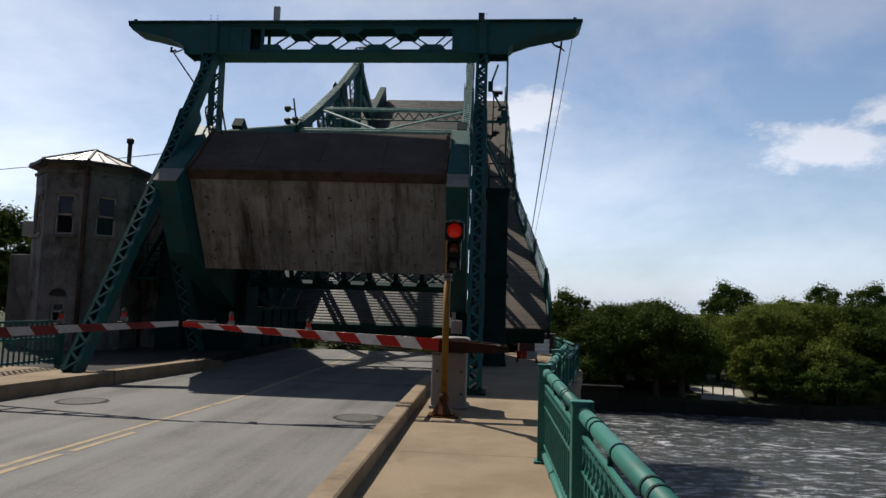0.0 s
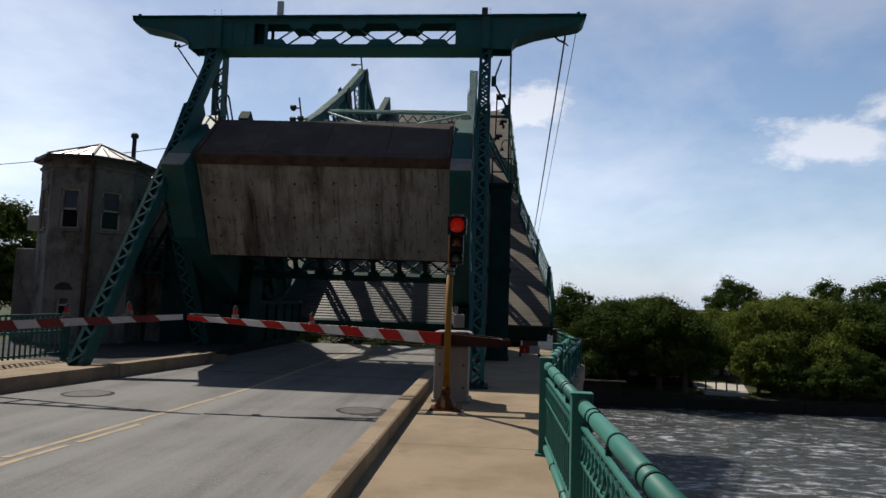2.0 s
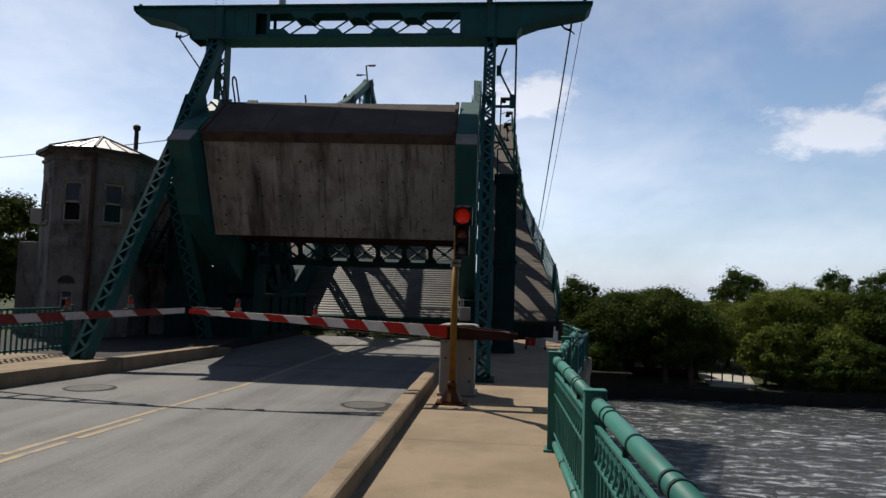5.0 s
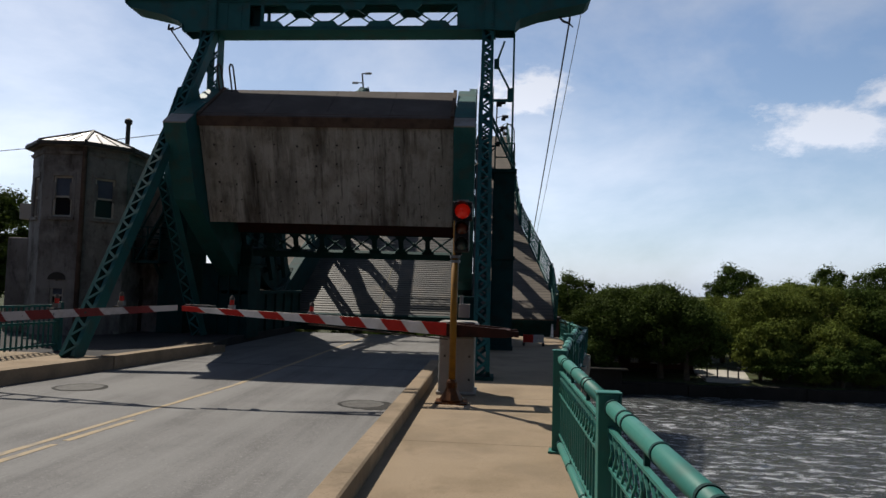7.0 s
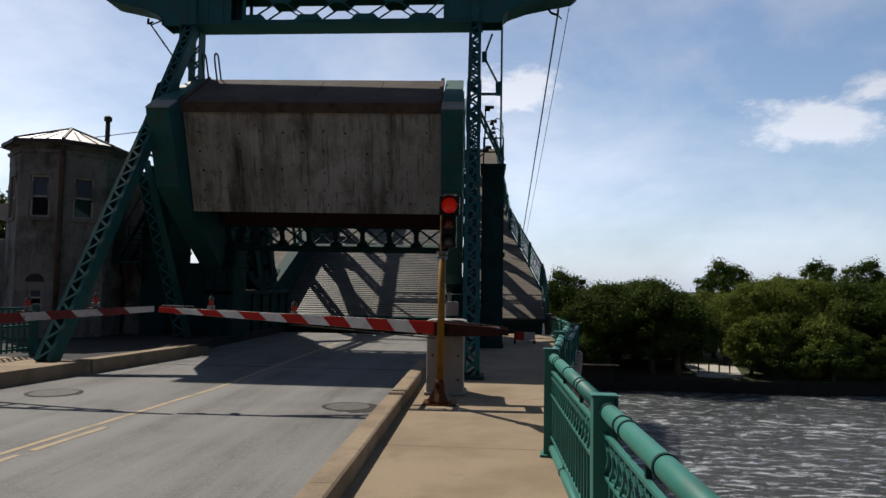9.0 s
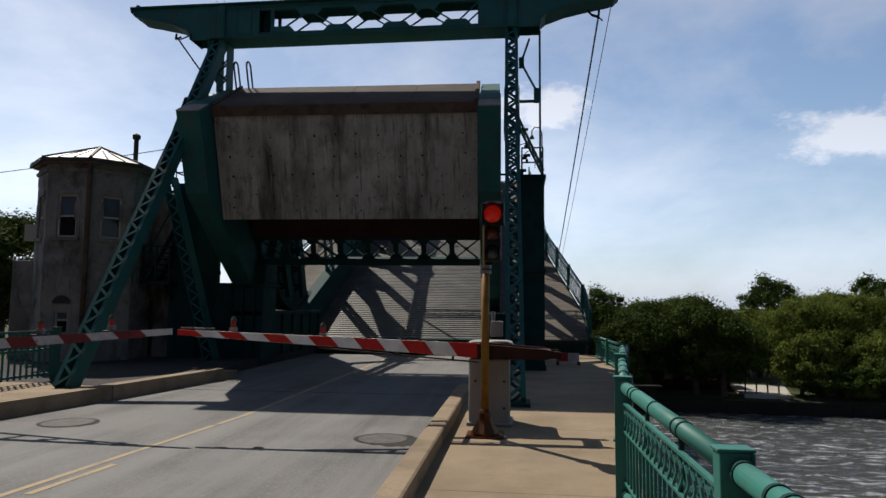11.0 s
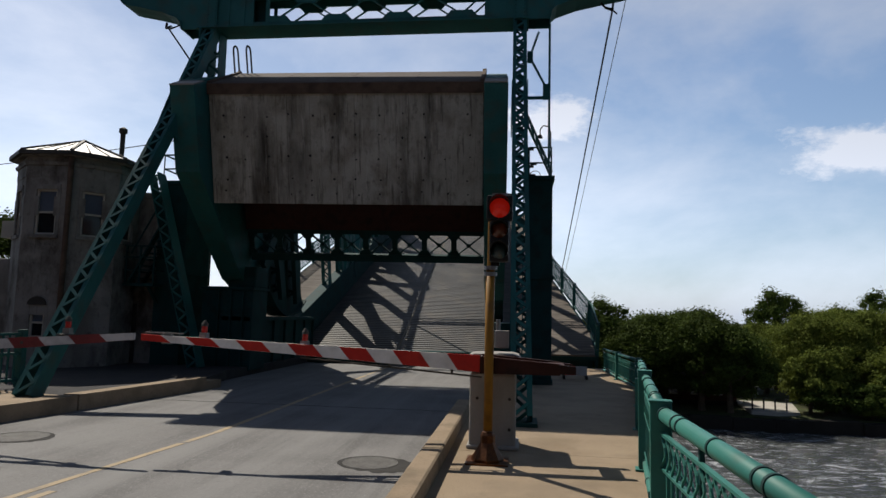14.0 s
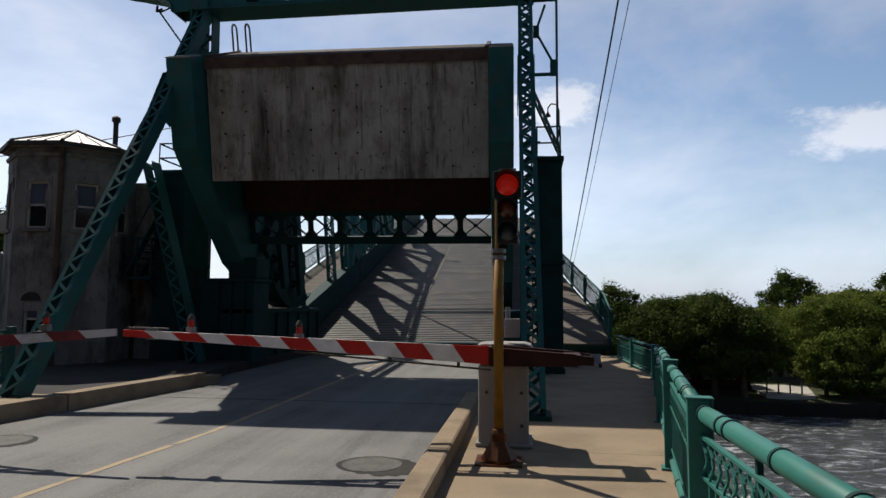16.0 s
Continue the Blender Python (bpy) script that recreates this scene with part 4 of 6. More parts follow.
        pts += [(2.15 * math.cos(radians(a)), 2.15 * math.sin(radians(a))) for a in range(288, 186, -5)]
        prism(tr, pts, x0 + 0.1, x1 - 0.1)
        tr = part("rolling_tread", tr, DARKSHADEGREEN, t)
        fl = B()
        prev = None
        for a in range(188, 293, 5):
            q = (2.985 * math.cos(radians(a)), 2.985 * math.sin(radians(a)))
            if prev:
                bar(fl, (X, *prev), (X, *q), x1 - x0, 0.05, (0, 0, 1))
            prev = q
        part("tread_plate", fl, DARKSHADEGREEN, tr)
        for a in (195, 225, 255, 285):
            bm = B()
            bar(bm, (X, 2.3 * math.cos(radians(a)), 2.3 * math.sin(radians(a))), (X, 0, 0.3), 0.32, 0.34, (0, 1, 0.3))
            part("radial_strut", bm, DARKSHADEGREEN, t)
        bm = B()
        bar(bm, (X, 0, 0.3), (X, -4.2, 1.6), 0.36, 0.5)
        bar(bm, (X, 0, 0.3), (X, -1.2, 4.3), 0.32, 0.4, (0, 1, 0))
        bar(bm, (X, 0, 0.3), (X, 4.8, 2.1), 0.3, 0.35)
        part("hub_frame", bm, DARKSHADEGREEN, t)
        # chords and web
        ch = B()
        top = [(-3.2, 4.45), (4.8, 2.0), (8.0, 1.6), (14.3, 1.12), (20.5, 1.0)]
        for p, q in zip(top, top[1:]):
            for s in (-1, 1):
                bar(ch, (X + 0.16 * s, *p), (X + 0.16 * s, *q), 0.04, 0.40, (0, 0, 1))
        ch = part("top_chord", ch, GREEN, t)
        lc = B()
        for p, q in zip(top, top[1:]):
            n = Vector((0, p[1] - q[1], q[0] - p[0])).normalized() * 0.21
            lacing(lc, Vector((X, *p)) + n, Vector((X, *q)) + n, (1, 0, 0), 0.36, 0.44, 0.06, n)
        part("lacing", lc, SUNLITGREEN, ch, "green lattice lacing, sunlight put into its colour")
        bc = B()
        bx(bc, X - 0.24, X + 0.24, -1.2, 31.0, -4.5, -3.25)
        part("bottom_chord", bc, DARKSHADEGREEN, t, bevel=0.02)
        ep = B()
        bar(ep, (X, 20.5, 1.0), (X, 24.4, -3.9), 0.44, 0.5, (0, 1, 0))
        part("end_post", ep, GREEN, t)

        def ztop(y):
            for (a, b), (c, d) in zip(top, top[1:]):
                if a <= y <= c:
                    return b + (d - b) * (y - a) / (c - a)
        for y in (4.8, 7.1, 9.5, 11.9, 14.3, 18.0):
            bm = B()
            for s in (-1, 1):
                bar(bm, (X + 0.14 * s, y, ztop(y)), (X + 0.14 * s, y, -3.9), 0.03, 0.42, (0, 1, 0))
            v = part("vertical", bm, GREEN, t)
            bm = B()
            for e in (-1, 1):
                lacing(bm, (X, y + 0.14 * e, ztop(y)), (X, y + 0.14 * e, -3.8), (1, 0, 0), 0.26, 0.5, 0.05, (0, 1, 0))
            part("lacing", bm, GREEN, v)
        for ya_, yb_, za_, zb_ in ((4.8, 9.5, 1.9, -3.9), (7.2, 9.5, -3.9, -0.8), (16.1, 14.3, -3.9, -0.8), (12.0, 14.3, -3.9, -1.2), (14.3, 9.5, 1.1, -3.9), (14.3, 18.0, 1.1, -3.9), (20.5, 18.0, 0.9, -3.9), (20.5, 24.4, -1.2, -3.9)):
            bm = B()
            bar(bm, (X, ya_, za_), (X, yb_, zb_), 0.42, 0.5, (0, 1, 0))
            part("diagonal", bm, GREEN, t)
        for y, z in ((4.8, 1.85), (14.3, 1.0), (20.5, 0.75), (9.5, -3.6), (18.0, -3.6), (24.6, -3.5)):
            for s in (-1, 1):
                bm = B()
                prism(bm, [(y - 0.7, z), (y - 0.35, z + 0.45), (y + 0.35, z + 0.45), (y + 0.7, z), (y + 0.3, z - 0.55), (y - 0.3, z - 0.55)], X + s * 0.245 - 0.012, X + s * 0.245 + 0.012)
                part("gusset", bm, DARKSHADEGREEN, t)
    # cross strut of X panels behind the counterweight
    st = B()
    for z, e in ((-0.12, 0.10), (0.64, 0.09)):
        bx(st, XL + 0.3, XR - 0.3, -3.9, -3.7, z - e, z + e)
    st = part("cross_strut", st, DARKSHADEGREEN, t)
    n = 8
    w = (XR - XL - 0.6) / n
    for i in range(n):
        a = XL + 0.3 + i * w
        bm = B()
        bar(bm, (a, -3.82, -0.08), (a + w, -3.82, 0.58), 0.03, 0.1, (0, 1, 0))
        bar(bm, (a, -3.78, 0.58), (a + w, -3.78, -0.08), 0.03, 0.1, (0, 1, 0))
        bar(bm, (a, -3.8, -0.1), (a, -3.8, 0.6), 0.15, 0.05, (0, 1, 0))
        part("strut_cross", bm, DARKSHADEGREEN, st)
        for zc, sg in ((-0.03, 1), (0.56, -1)):
            bm = front_prism(B(), [(a - 0.2, zc), (a + 0.2, zc), (a + 0.09, zc + sg * 0.15), (a - 0.09, zc + sg * 0.15)], -3.86, -3.74)
            part("node_plate", bm, DARKSHADEGREEN, st)
        c = a + w / 2
        bm = front_prism(B(), [(c - 0.07, 0.26), (c, 0.2), (c + 0.07, 0.26), (c, 0.32)], -3.835, -3.765)
        part("node_plate", bm, DARKSHADEGREEN, st)
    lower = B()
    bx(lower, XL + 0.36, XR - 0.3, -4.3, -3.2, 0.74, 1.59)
    # near-black stands for the shade below the counterweight
    part("soffit_girder", lower, TAILM, t, "near-black soffit girder, shade put into its colour")
    # heel members of the tower-side truss, coloured dark for the shade there
    for (ya1, za1), (yb1, zb1) in (((-3.3, -0.6), (-0.6, 1.9)), ((-1.9, -1.9), (-2.3, 1.7)), ((-0.5, -2.5), (-0.4, 2.2))):
        bm = B()
        for x in (XL + 0.42, XL - 0.42):
            bar(bm, (x, ya1, za1), (x, yb1, zb1), 0.14, 0.42, (0, 1, 0))
        f = part("heel_strut", bm, DARKSHADEGREEN, t)
        bm = B()
        lacing(bm, (XL, ya1, za1), (XL, yb1, zb1), (1, 0, 0), 0.7, 0.6, 0.08, (0, 1, 0))
        part("lacing", bm, DARKSHADEGREEN, f)
    # top lateral bracing
    for y, z in ((4.9, 1.98), (9.4, 1.5)):
        bm = B()
        for s in (-1, 1):
            bar(bm, (XL, y + 0.12 * s, z), (XR, y + 0.12 * s, z), 0.04, 0.12)
        l = part("lateral_strut", bm, SUNLITGREEN, t)
        bm = B()
        lacing(bm, (XL, y, z - 0.3), (XR, y, z - 0.3), (0, 0, 1), 0.34, 0.5, 0.05, (0, 1, 0))
        bar(bm, (XL, y, z - 0.5), (XR, y, z - 0.5), 0.06, 0.06)
        part("lattice", bm, GREEN, l)
    XM = (XL + XR) / 2
    for (ya1, za1), (yb1, zb1) in (((4.9, 1.98), (9.4, 1.5)),):
        for xa in (XL, XR):
            bm = B()
            bar(bm, (XM, ya1, za1), (xa, yb1, zb1), 0.09, 0.07)
            part("lateral_brace", bm, SUNLITGREEN, t)
    # deck
    dk = B()
    bx(dk, -7.4, -0.88, -0.1, 31.0, -4.42, -4.30)
    dk = part("deck", dk, GRATE, t, "pale steel grid roadway deck")
    gr = B()
    for k in range(155):
        y = -0.05 + k * 0.2
        bx(gr, -7.4, -0.88, y, y + 0.125, -4.30, -4.268)
    tagged(part("grating", gr, GRATE, dk), kind="stuff")
    ln = B()
    for x in (-3.95,):
        bx(ln, x, x + 0.05, 0, 30.9, -4.27, -4.2535)
    part("deck_line", ln, DECKLINE, dk, "faded yellow line")
    for k in range(9):
        y = 0.2 + k * 3.8
        bm = B()
        bx(bm, -10.6, 2.85 if y < 3 else 2.55 if y < 7 else 2.0, y, y + 0.3, -5.2, -4.46)
        part("floor_beam", bm, DARKSHADEGREEN, t)
    edge = B()
    bx(edge, -7.4, -0.88, -0.22, -0.1, -4.75, -4.25)
    part("end_beam", edge, DARKSHADEGREEN, t)
    # plank footways outside the trusses; the river-side one narrows past the column
    for inner, run in ((-0.28, [(2.95, -0.1), (3.05, 2.3), (2.15, 10.6), (2.2, 31.0)]), (-8.02, [(-10.73, -0.1), (-10.73, 31.0)])):
        side = 1 if run[0][0] > inner else -1

        def rail_at(y):
            for (xa, ya_), (xb, yb_) in zip(run, run[1:]):
                if y <= yb_:
                    return xa + (xb - xa) * (y - ya_) / (yb_ - ya_)
            return run[-1][0]
        edge_line = [(x - side * 0.04, y) for x, y in run]
        fw = ground_poly(B(), [(inner, -0.1), *edge_line, (inner, 31.0)], -4.46, -4.32)
        fw = part("footway", fw, DARKSHADEGREEN, t, "bleached plank footway")
        pm = mesh_of("plank", bx(B(), 0, side, 0, 0.252, -4.316, -4.262) if side > 0 else bx(B(), -1, 0, 0, 0.252, -4.316, -4.262), PLANK)
        for k in range(120):
            y = -0.08 + k * 0.259
            pl = new("plank", pm)
            pl.parent = fw
            pl.location = (inner + side * 0.02 + rn.uniform(-0.012, 0.012), y, rn.uniform(-0.004, 0.004))
            pl.scale = (abs(rail_at(y + 0.13) - inner) - 0.08, 1, 1)
        rl = B()
        for (xa, ya_), (xb, yb_) in zip(run, run[1:]):
            for z in (-3.2, -4.1):
                tube(rl, (xa, ya_, z), (xb, yb_, z), 0.035, 8)
            bar(rl, (xa, ya_, -3.45), (xb, yb_, -3.45), 0.02, 0.05)
        rl = part("footway_rail", rl, GREEN, t)
        pom = mesh_of("rail_post", bx(B(), -0.06, 0.06, -0.06, 0.06, -4.46, -3.14), GREEN)
        for k in range(13):
            y = 0.1 + k * 2.57
            po = new("rail_post", pom)
            po.parent = rl
            po.location = (rail_at(y), y, 0)
        bam = mesh_of("baluster", bx(B(), -0.012, 0.012, -0.012, 0.012, -4.1, -3.22), GREEN)
        for k in range(200):
            y = 0.2 + k * 0.154
            ba = new("baluster", bam)
            ba.parent = rl
            ba.location = (rail_at(y), y, 0)
        tb = B()
        for (xa, ya_), (xb, yb_) in zip(run, run[1:]):
            bar(tb, (xa, ya_, -4.5), (xb, yb_, -4.5), 0.1, 0.4)
        part("fascia", tb, DARKSHADEGREEN, t)
    # ladder hoops on the counterweight
    for x in (-7.5, -7.15):
        bm = B()
        pts = [(x, -4.0, 4.75), (x, -4.0, 5.45)]
        pts += [(x, -3.85 + 0.15 * math.cos(radians(180 - a)), 5.45 + 0.15 * math.sin(radians(a))) for a in range(30, 181, 30)]
        pts += [(x, -3.7, 4.5)]
        for p, q in zip(pts, pts[1:]):
            tube(bm, p, q, 0.025, 8)
        part("ladder_hoop", bm, IRON, t)
    # mast lamps and floodlights carried by the leaf
    for X in (XL,):
        bm = B()
        tube(bm, (X, 20.3, 1.0), (X, 20.1, 2.15), 0.05, 8)
        tube(bm, (X, 20.1, 2.13), (X + 0.5, 20.1, 2.2), 0.035, 8)
        bx(bm, X + 0.2, X + 0.6, 20.0, 20.22, 2.1, 2.2)
        tube(bm, (X, 20.1, 1.55), (X - 0.6, 20.1, 1.6), 0.03, 8)
        bx(bm, X - 0.65, X - 0.3, 20.0, 20.2, 1.5, 1.6)
        part("mast_lamp", bm, IRON, t)
        bm = B()
        tube(bm, (X + 0.2, 4.6, 1.9), (X + 0.2, 4.6, 3.4), 0.035, 8)
        tube(bm, (X - 0.1, 4.6, 2.95), (X + 0.2, 4.6, 2.95), 0.03, 8)
        tube(bm, (X - 0.1, 4.6, 2.5), (X + 0.5, 4.6, 2.5), 0.03, 8)
        for dx, z in ((-0.38, 2.85), (-0.46, 2.35), (-0.12, 2.4)):
            lathe(bm, [(0.06, 0), (0.13, 0.08), (0.14, 0.2), (0.09, 0.24)], (X + 0.3 + dx, 4.55, z), 10)
        part("floodlight_mast", bm, IRON, t)
    # floodlights on a pole at the river-side truss, held out over the footway
    bm = B()
    bar(bm, (XR + 0.2, 10.5, -0.1), (0.75, 10.5, -0.1), 0.08, 0.1)
    bar(bm, (XR + 0.2, 10.5, -1.2), (0.75, 10.5, -0.15), 0.06, 0.06)
    tube(bm, (0.72, 10.5, -0.2), (0.72, 10.5, 2.2), 0.035, 8)
    pole = part("lamp_pole", bm, IRON, t)
    for z, dx, ln in ((2.12, 0.0, 0.42), (1.42, 0.28, 0.3), (0.85, 0.2, 0.34), (0.1, 0.05, 0.3)):
        bm = tube(B(), (0.72, 10.5, z - 0.06), (0.72 + dx, 10.5, z + 0.02), 0.022, 6)
        bx(bm, 0.72 + dx, 0.72 + dx + ln, 10.38, 10.62, z - 0.07, z + 0.06)
        bx(bm, 0.72 + dx - 0.04, 0.72 + dx + ln * 0.55, 10.42, 10.58, z - 0.2, z - 0.07)
        part("floodlight", bm, BLACK, pole, "black floodlight on a short arm", bevel=0.02)
    bm = B()
    pts = [(1.25 + 0.25 * math.cos(radians(a)), 10.5, 0.85 + 0.22 * math.sin(radians(a))) for a in range(180, -1, -30)] + [(1.5, 10.5, 0.2)]
    for p, q in zip(pts, pts[1:]):
        tube(bm, p, q, 0.018, 6)
    part("cable_loop", bm, IRON, pole)
    bell = lathe(B(), [(0.03, 0), (0.06, 0.04), (0.07, 0.16), (0.03, 0.22)], (1.1, 10.5, 0.45), 8)
    part("floodlight", bell, BLACK, pole)
    return t


LEAF = leaf()


# ---- right-hand railing ----
def rail_panel(p, q, tall):
    p, q = Vector((*p, 0)), Vector((*q, 0))
    L = (q - p).length
    ang = math.atan2(q.y - p.y, q.x - p.x)
    t = thing("railing_panel", "sea-green painted steel railing panel with pipe handrail on the pavement edge", "railing", "railing panels")
    t.matrix_basis = Matrix.Translation(p) @ Matrix.Rotation(ang, 4, "Z") @ Matrix.Diagonal((1, 1, tall, 1))
    post = B()
    bx(post, -0.05, 0.05, -0.055, 0.075, 0.0, 1.07)
    bx(post, -0.055, 0.055, -0.075, 0.085, 1.07, 1.085)
    bx(post, -0.06, 0.06, -0.07, -0.055, 0.3, 1.07)
    bx(post, -0.09, 0.09, -0.11, 0.11, 0.0, 0.025)
    part("post", post, RAILGREEN, t, bevel=0.006)
    h = tube(B(), (0.05, -0.012, 0.99), (L - 0.05, -0.012, 0.99), 0.052, 18)
    hr = part("handrail", h, RAILGREEN, t, smooth=True)
    for x in (0.09, L * 0.30, L * 0.345, L * 0.57, L * 0.80, L * 0.845, L - 0.09):
        part("collar", tube(B(), (x - 0.011, -0.012, 0.99), (x + 0.011, -0.012, 0.99), 0.058, 18), DARKSHADEGREEN, hr)
    lowp = part("bottom_pipe", tube(B(), (0.05, 0, 0.10), (L - 0.05, 0, 0.10), 0.038, 12), RAILGREEN, t, smooth=True)
    for x in (0.12, L * 0.34, L * 0.66, L - 0.12):
        part("collar", tube(B(), (x - 0.01, 0, 0.10), (x + 0.01, 0, 0.10), 0.044, 12), DARKSHADEGREEN, lowp)
    for z in (0.86, 0.63, 0.21):
        part("flat_bar", bar(B(), (0.05, 0, z), (L - 0.05, 0, z), 0.035, 0.018), RAILGREEN, t)
    for f in (1 / 3, 2 / 3):
        part("bracket_post", bx(B(), L * f - 0.014, L * f + 0.014, -0.026, 0.002, 0.03, 0.945), DARKSHADEGREEN, t)
    n = int(L / 0.13)
    for k in range(1, n):
        x = 0.05 + (L - 0.1) * k / n
        part("baluster", bx(B(), x - 0.009, x + 0.009, -0.009, 0.009, 0.21, 0.63), RAILGREEN, t)
    m = n
    for k in range(m):
        a, c = 0.05 + (L - 0.1) * k / m, 0.05 + (L - 0.1) * (k + 1) / m
        bm = B()
        zs = [0.64 + 0.21 * i / 6 for i in range(7)]
        for s in (-1, 1):
            pts = [((a + c) / 2 + s * 0.045 * math.cos(math.pi * (i / 6) * 2), 0.008 * s, z) for i, z in enumerate(zs)]
            ribbon(bm, pts, 0.013, (0, 1, 0))
        part("scroll", bm, RAILGREEN, t)
    return t


for p, q in zip(RAILP, RAILP[1:]):
    rail_panel(p, q, 1.0 if p[1] < 13 else 0.7)


# ---- railing on the tower side ----
def far_railing():
    t = thing("iron_railing", "dark green iron railing beside the tower pavement", "railing")
    a, b = Vector((-10.2, 6.2, 0)), Vector((-9.2, 14.4, 0))
    up = Vector((0, 0, 1))
    for z in (1.1, 0.26, 0.74):
        part("rail", bar(B(), a + up * z, b + up * z, 0.045, 0.045), GREEN, t)
    for k in range(5):
        p = a.lerp(b, k / 4)
        part("post", bx(B(), p.x - 0.06, p.x + 0.06, p.y - 0.06, p.y + 0.06, 0.12, 1.18), GREEN, t)
    pick = mesh_of("picket", bx(B(), -0.014, 0.014, -0.014, 0.014, 0.2, 1.08), GREEN)
    knob = mesh_of("collar", bx(B(), -0.022, 0.022, -0.022, 0.022, 0.69, 0.735), RAILGREEN)
    for k in range(1, 62):
        p = a.lerp(b, k / 62)
        for nm, me in (("picket", pick), ("collar", knob)):
            o = new(nm, me)
            o.parent, o.location = t, p


far_railing()


# ---- traffic signal ----
def signal():
    t = thing("traffic_signal", "red-lit traffic signal on an ochre pole with a bronze foot", "traffic light", at=(-0.31, 10.72, 0))
    part("foot", lathe(B(), [(0.18, 0.0), (0.185, 0.05), (0.16, 0.09), (0.115, 0.16), (0.085, 0.22), (0.085, 0.30), (0.065, 0.34)], n=8), COPPER, t, "rust-brown cast foot", bevel=0.006)
    part("foot_plate", bx(B(), -0.24, 0.24, -0.2, 0.24, 0.0, 0.02), COPPER, t)
    part("pole", tube(B(), (0, 0, 0.35), (0, 0, 2.2), 0.052, 16), OCHRE, t, smooth=True)
    for z in (2.10, 2.17):
        part("collar", tube(B(), (0, 0, z), (0, 0, z + 0.045), 0.078, 16), STEEL, t)
    part("stub", tube(B(), (0, 0.06, 2.2), (0, 0.06, 3.02), 0.04, 12), OCHRE, t)
    hx = 0.10
    part("bracket", bx(B(), 0, hx, -0.02, 0.03, 2.22, 2.28), BLACK, t)
    part("bracket", bx(B(), 0, hx, -0.02, 0.03, 3.0, 3.04), STEEL, t)
    h = B()
    bx(h, hx - 0.15, hx + 0.15, -0.14, 0.02, 2.74, 3.03)
    bx(h, hx - 0.11, hx + 0.11, -0.14, 0.0, 2.26, 2.74)
    h = part("housing", h, BLACK, t, bevel=0.02)
    for z, r, m, nm in ((2.88, 0.115, REDLIT, "red_lens"), (2.62, 0.09, AMBERLENS, "amber_lens"), (2.38, 0.09, GREENLENS, "green_lens")):
        bm = B()
        prev = None
        for rr, yy in ((r, -0.145), (r * 0.8, -0.165), (r * 0.45, -0.178), (0.004, -0.182)):
            ring = [bm.verts.new((hx + rr * math.cos(k * math.tau / 24), yy, z + rr * math.sin(k * math.tau / 24))) for k in range(24)]
            if prev:
                for k in range(24):
                    bm.faces.new((prev[k], prev[(k + 1) % 24], ring[(k + 1) % 24], ring[k]))
            prev = ring
        part(nm, bm, m, t, "glowing red lens" if r > 0.1 else "", smooth=True)
        v = B()
        pts = []
        for k in range(21):
            a = radians(-35 + 250 * k / 20)
            d = 0.20 * (0.35 + 0.65 * max(0, math.sin(a)))
            pts.append((math.cos(a), math.sin(a), d))
        for p, q in zip(pts, pts[1:]):
            r0, r1 = r + 0.008, r + 0.014
            hexa(v, [(hx + r0 * p[0], -0.14, z + r0 * p[1]), (hx + r1 * p[0], -0.14, z + r1 * p[1]), (hx + r1 * q[0], -0.14, z + r1 * q[1]), (hx + r0 * q[0], -0.14, z + r0 * q[1]),
                     (hx + r0 * p[0], -0.14 - p[2], z + r0 * p[1]), (hx + r1 * p[0], -0.14 - p[2], z + r1 * p[1]), (hx + r1 * q[0], -0.14 - q[2], z + r1 * q[1]), (hx + r0 * q[0], -0.14 - q[2], z + r0 * q[1])])
        part("visor", v, BLACK, h)
    part("cap", bx(B(), hx - 0.09, hx + 0.09, -0.1, 0.0, 3.03, 3.06), STEEL, t)


signal()


# ---- barrier gates ----
def board(a, b, w, h0, h1):
    """Tapered board on edge from a to b, w thick, h0 high at a and h1 at b."""
    a, b, y = Vector(a), Vector(b), Vector((0, w / 2, 0))
    u0, u1 = Vector((0, 0, h0 / 2)), Vector((0, 0, h1 / 2))
    bm = B()
    hexa(bm, [a - u0 - y, b - u1 - y, b - u1 + y, a - u0 + y, a + u0 - y, b + u1 - y, b + u1 + y, a + u0 + y])
    bmesh.ops.recalc_face_normals(bm, faces=bm.faces[:])
    return bm


def bands(arm, mat, a, b, w, h0, h1, n, lean, first):
    """Slanted bands wrapped round every other stretch of a board."""
    a, b = Vector(a), Vector(b)
    for k in range(first, n, 2):
        p, q = a.lerp(b, k / n), a.lerp(b, (k + 1) / n)
        o, y = Vector((lean / 2, 0, 0)), Vector((0, w / 2 + 0.002, 0))
        u0, u1 = (Vector((0, 0, (h0 + (h1 - h0) * f) / 2 + 0.002)) for f in (k / n, (k + 1) / n))
        o0, o1 = (o if k else o * 0), (o if k < n - 1 else o * 0)
        bm = B()
        hexa(bm, [p - u0 - o0 - y, q - u1 - o1 - y, q - u1 - o1 + y, p - u0 - o0 + y, p + u0 + o0 - y, q + u1 + o1 - y, q + u1 + o1 + y, p + u0 + o0 + y])
        bmesh.ops.recalc_face_normals(bm, faces=bm.faces[:])
        part("red_band", bm, mat, arm)


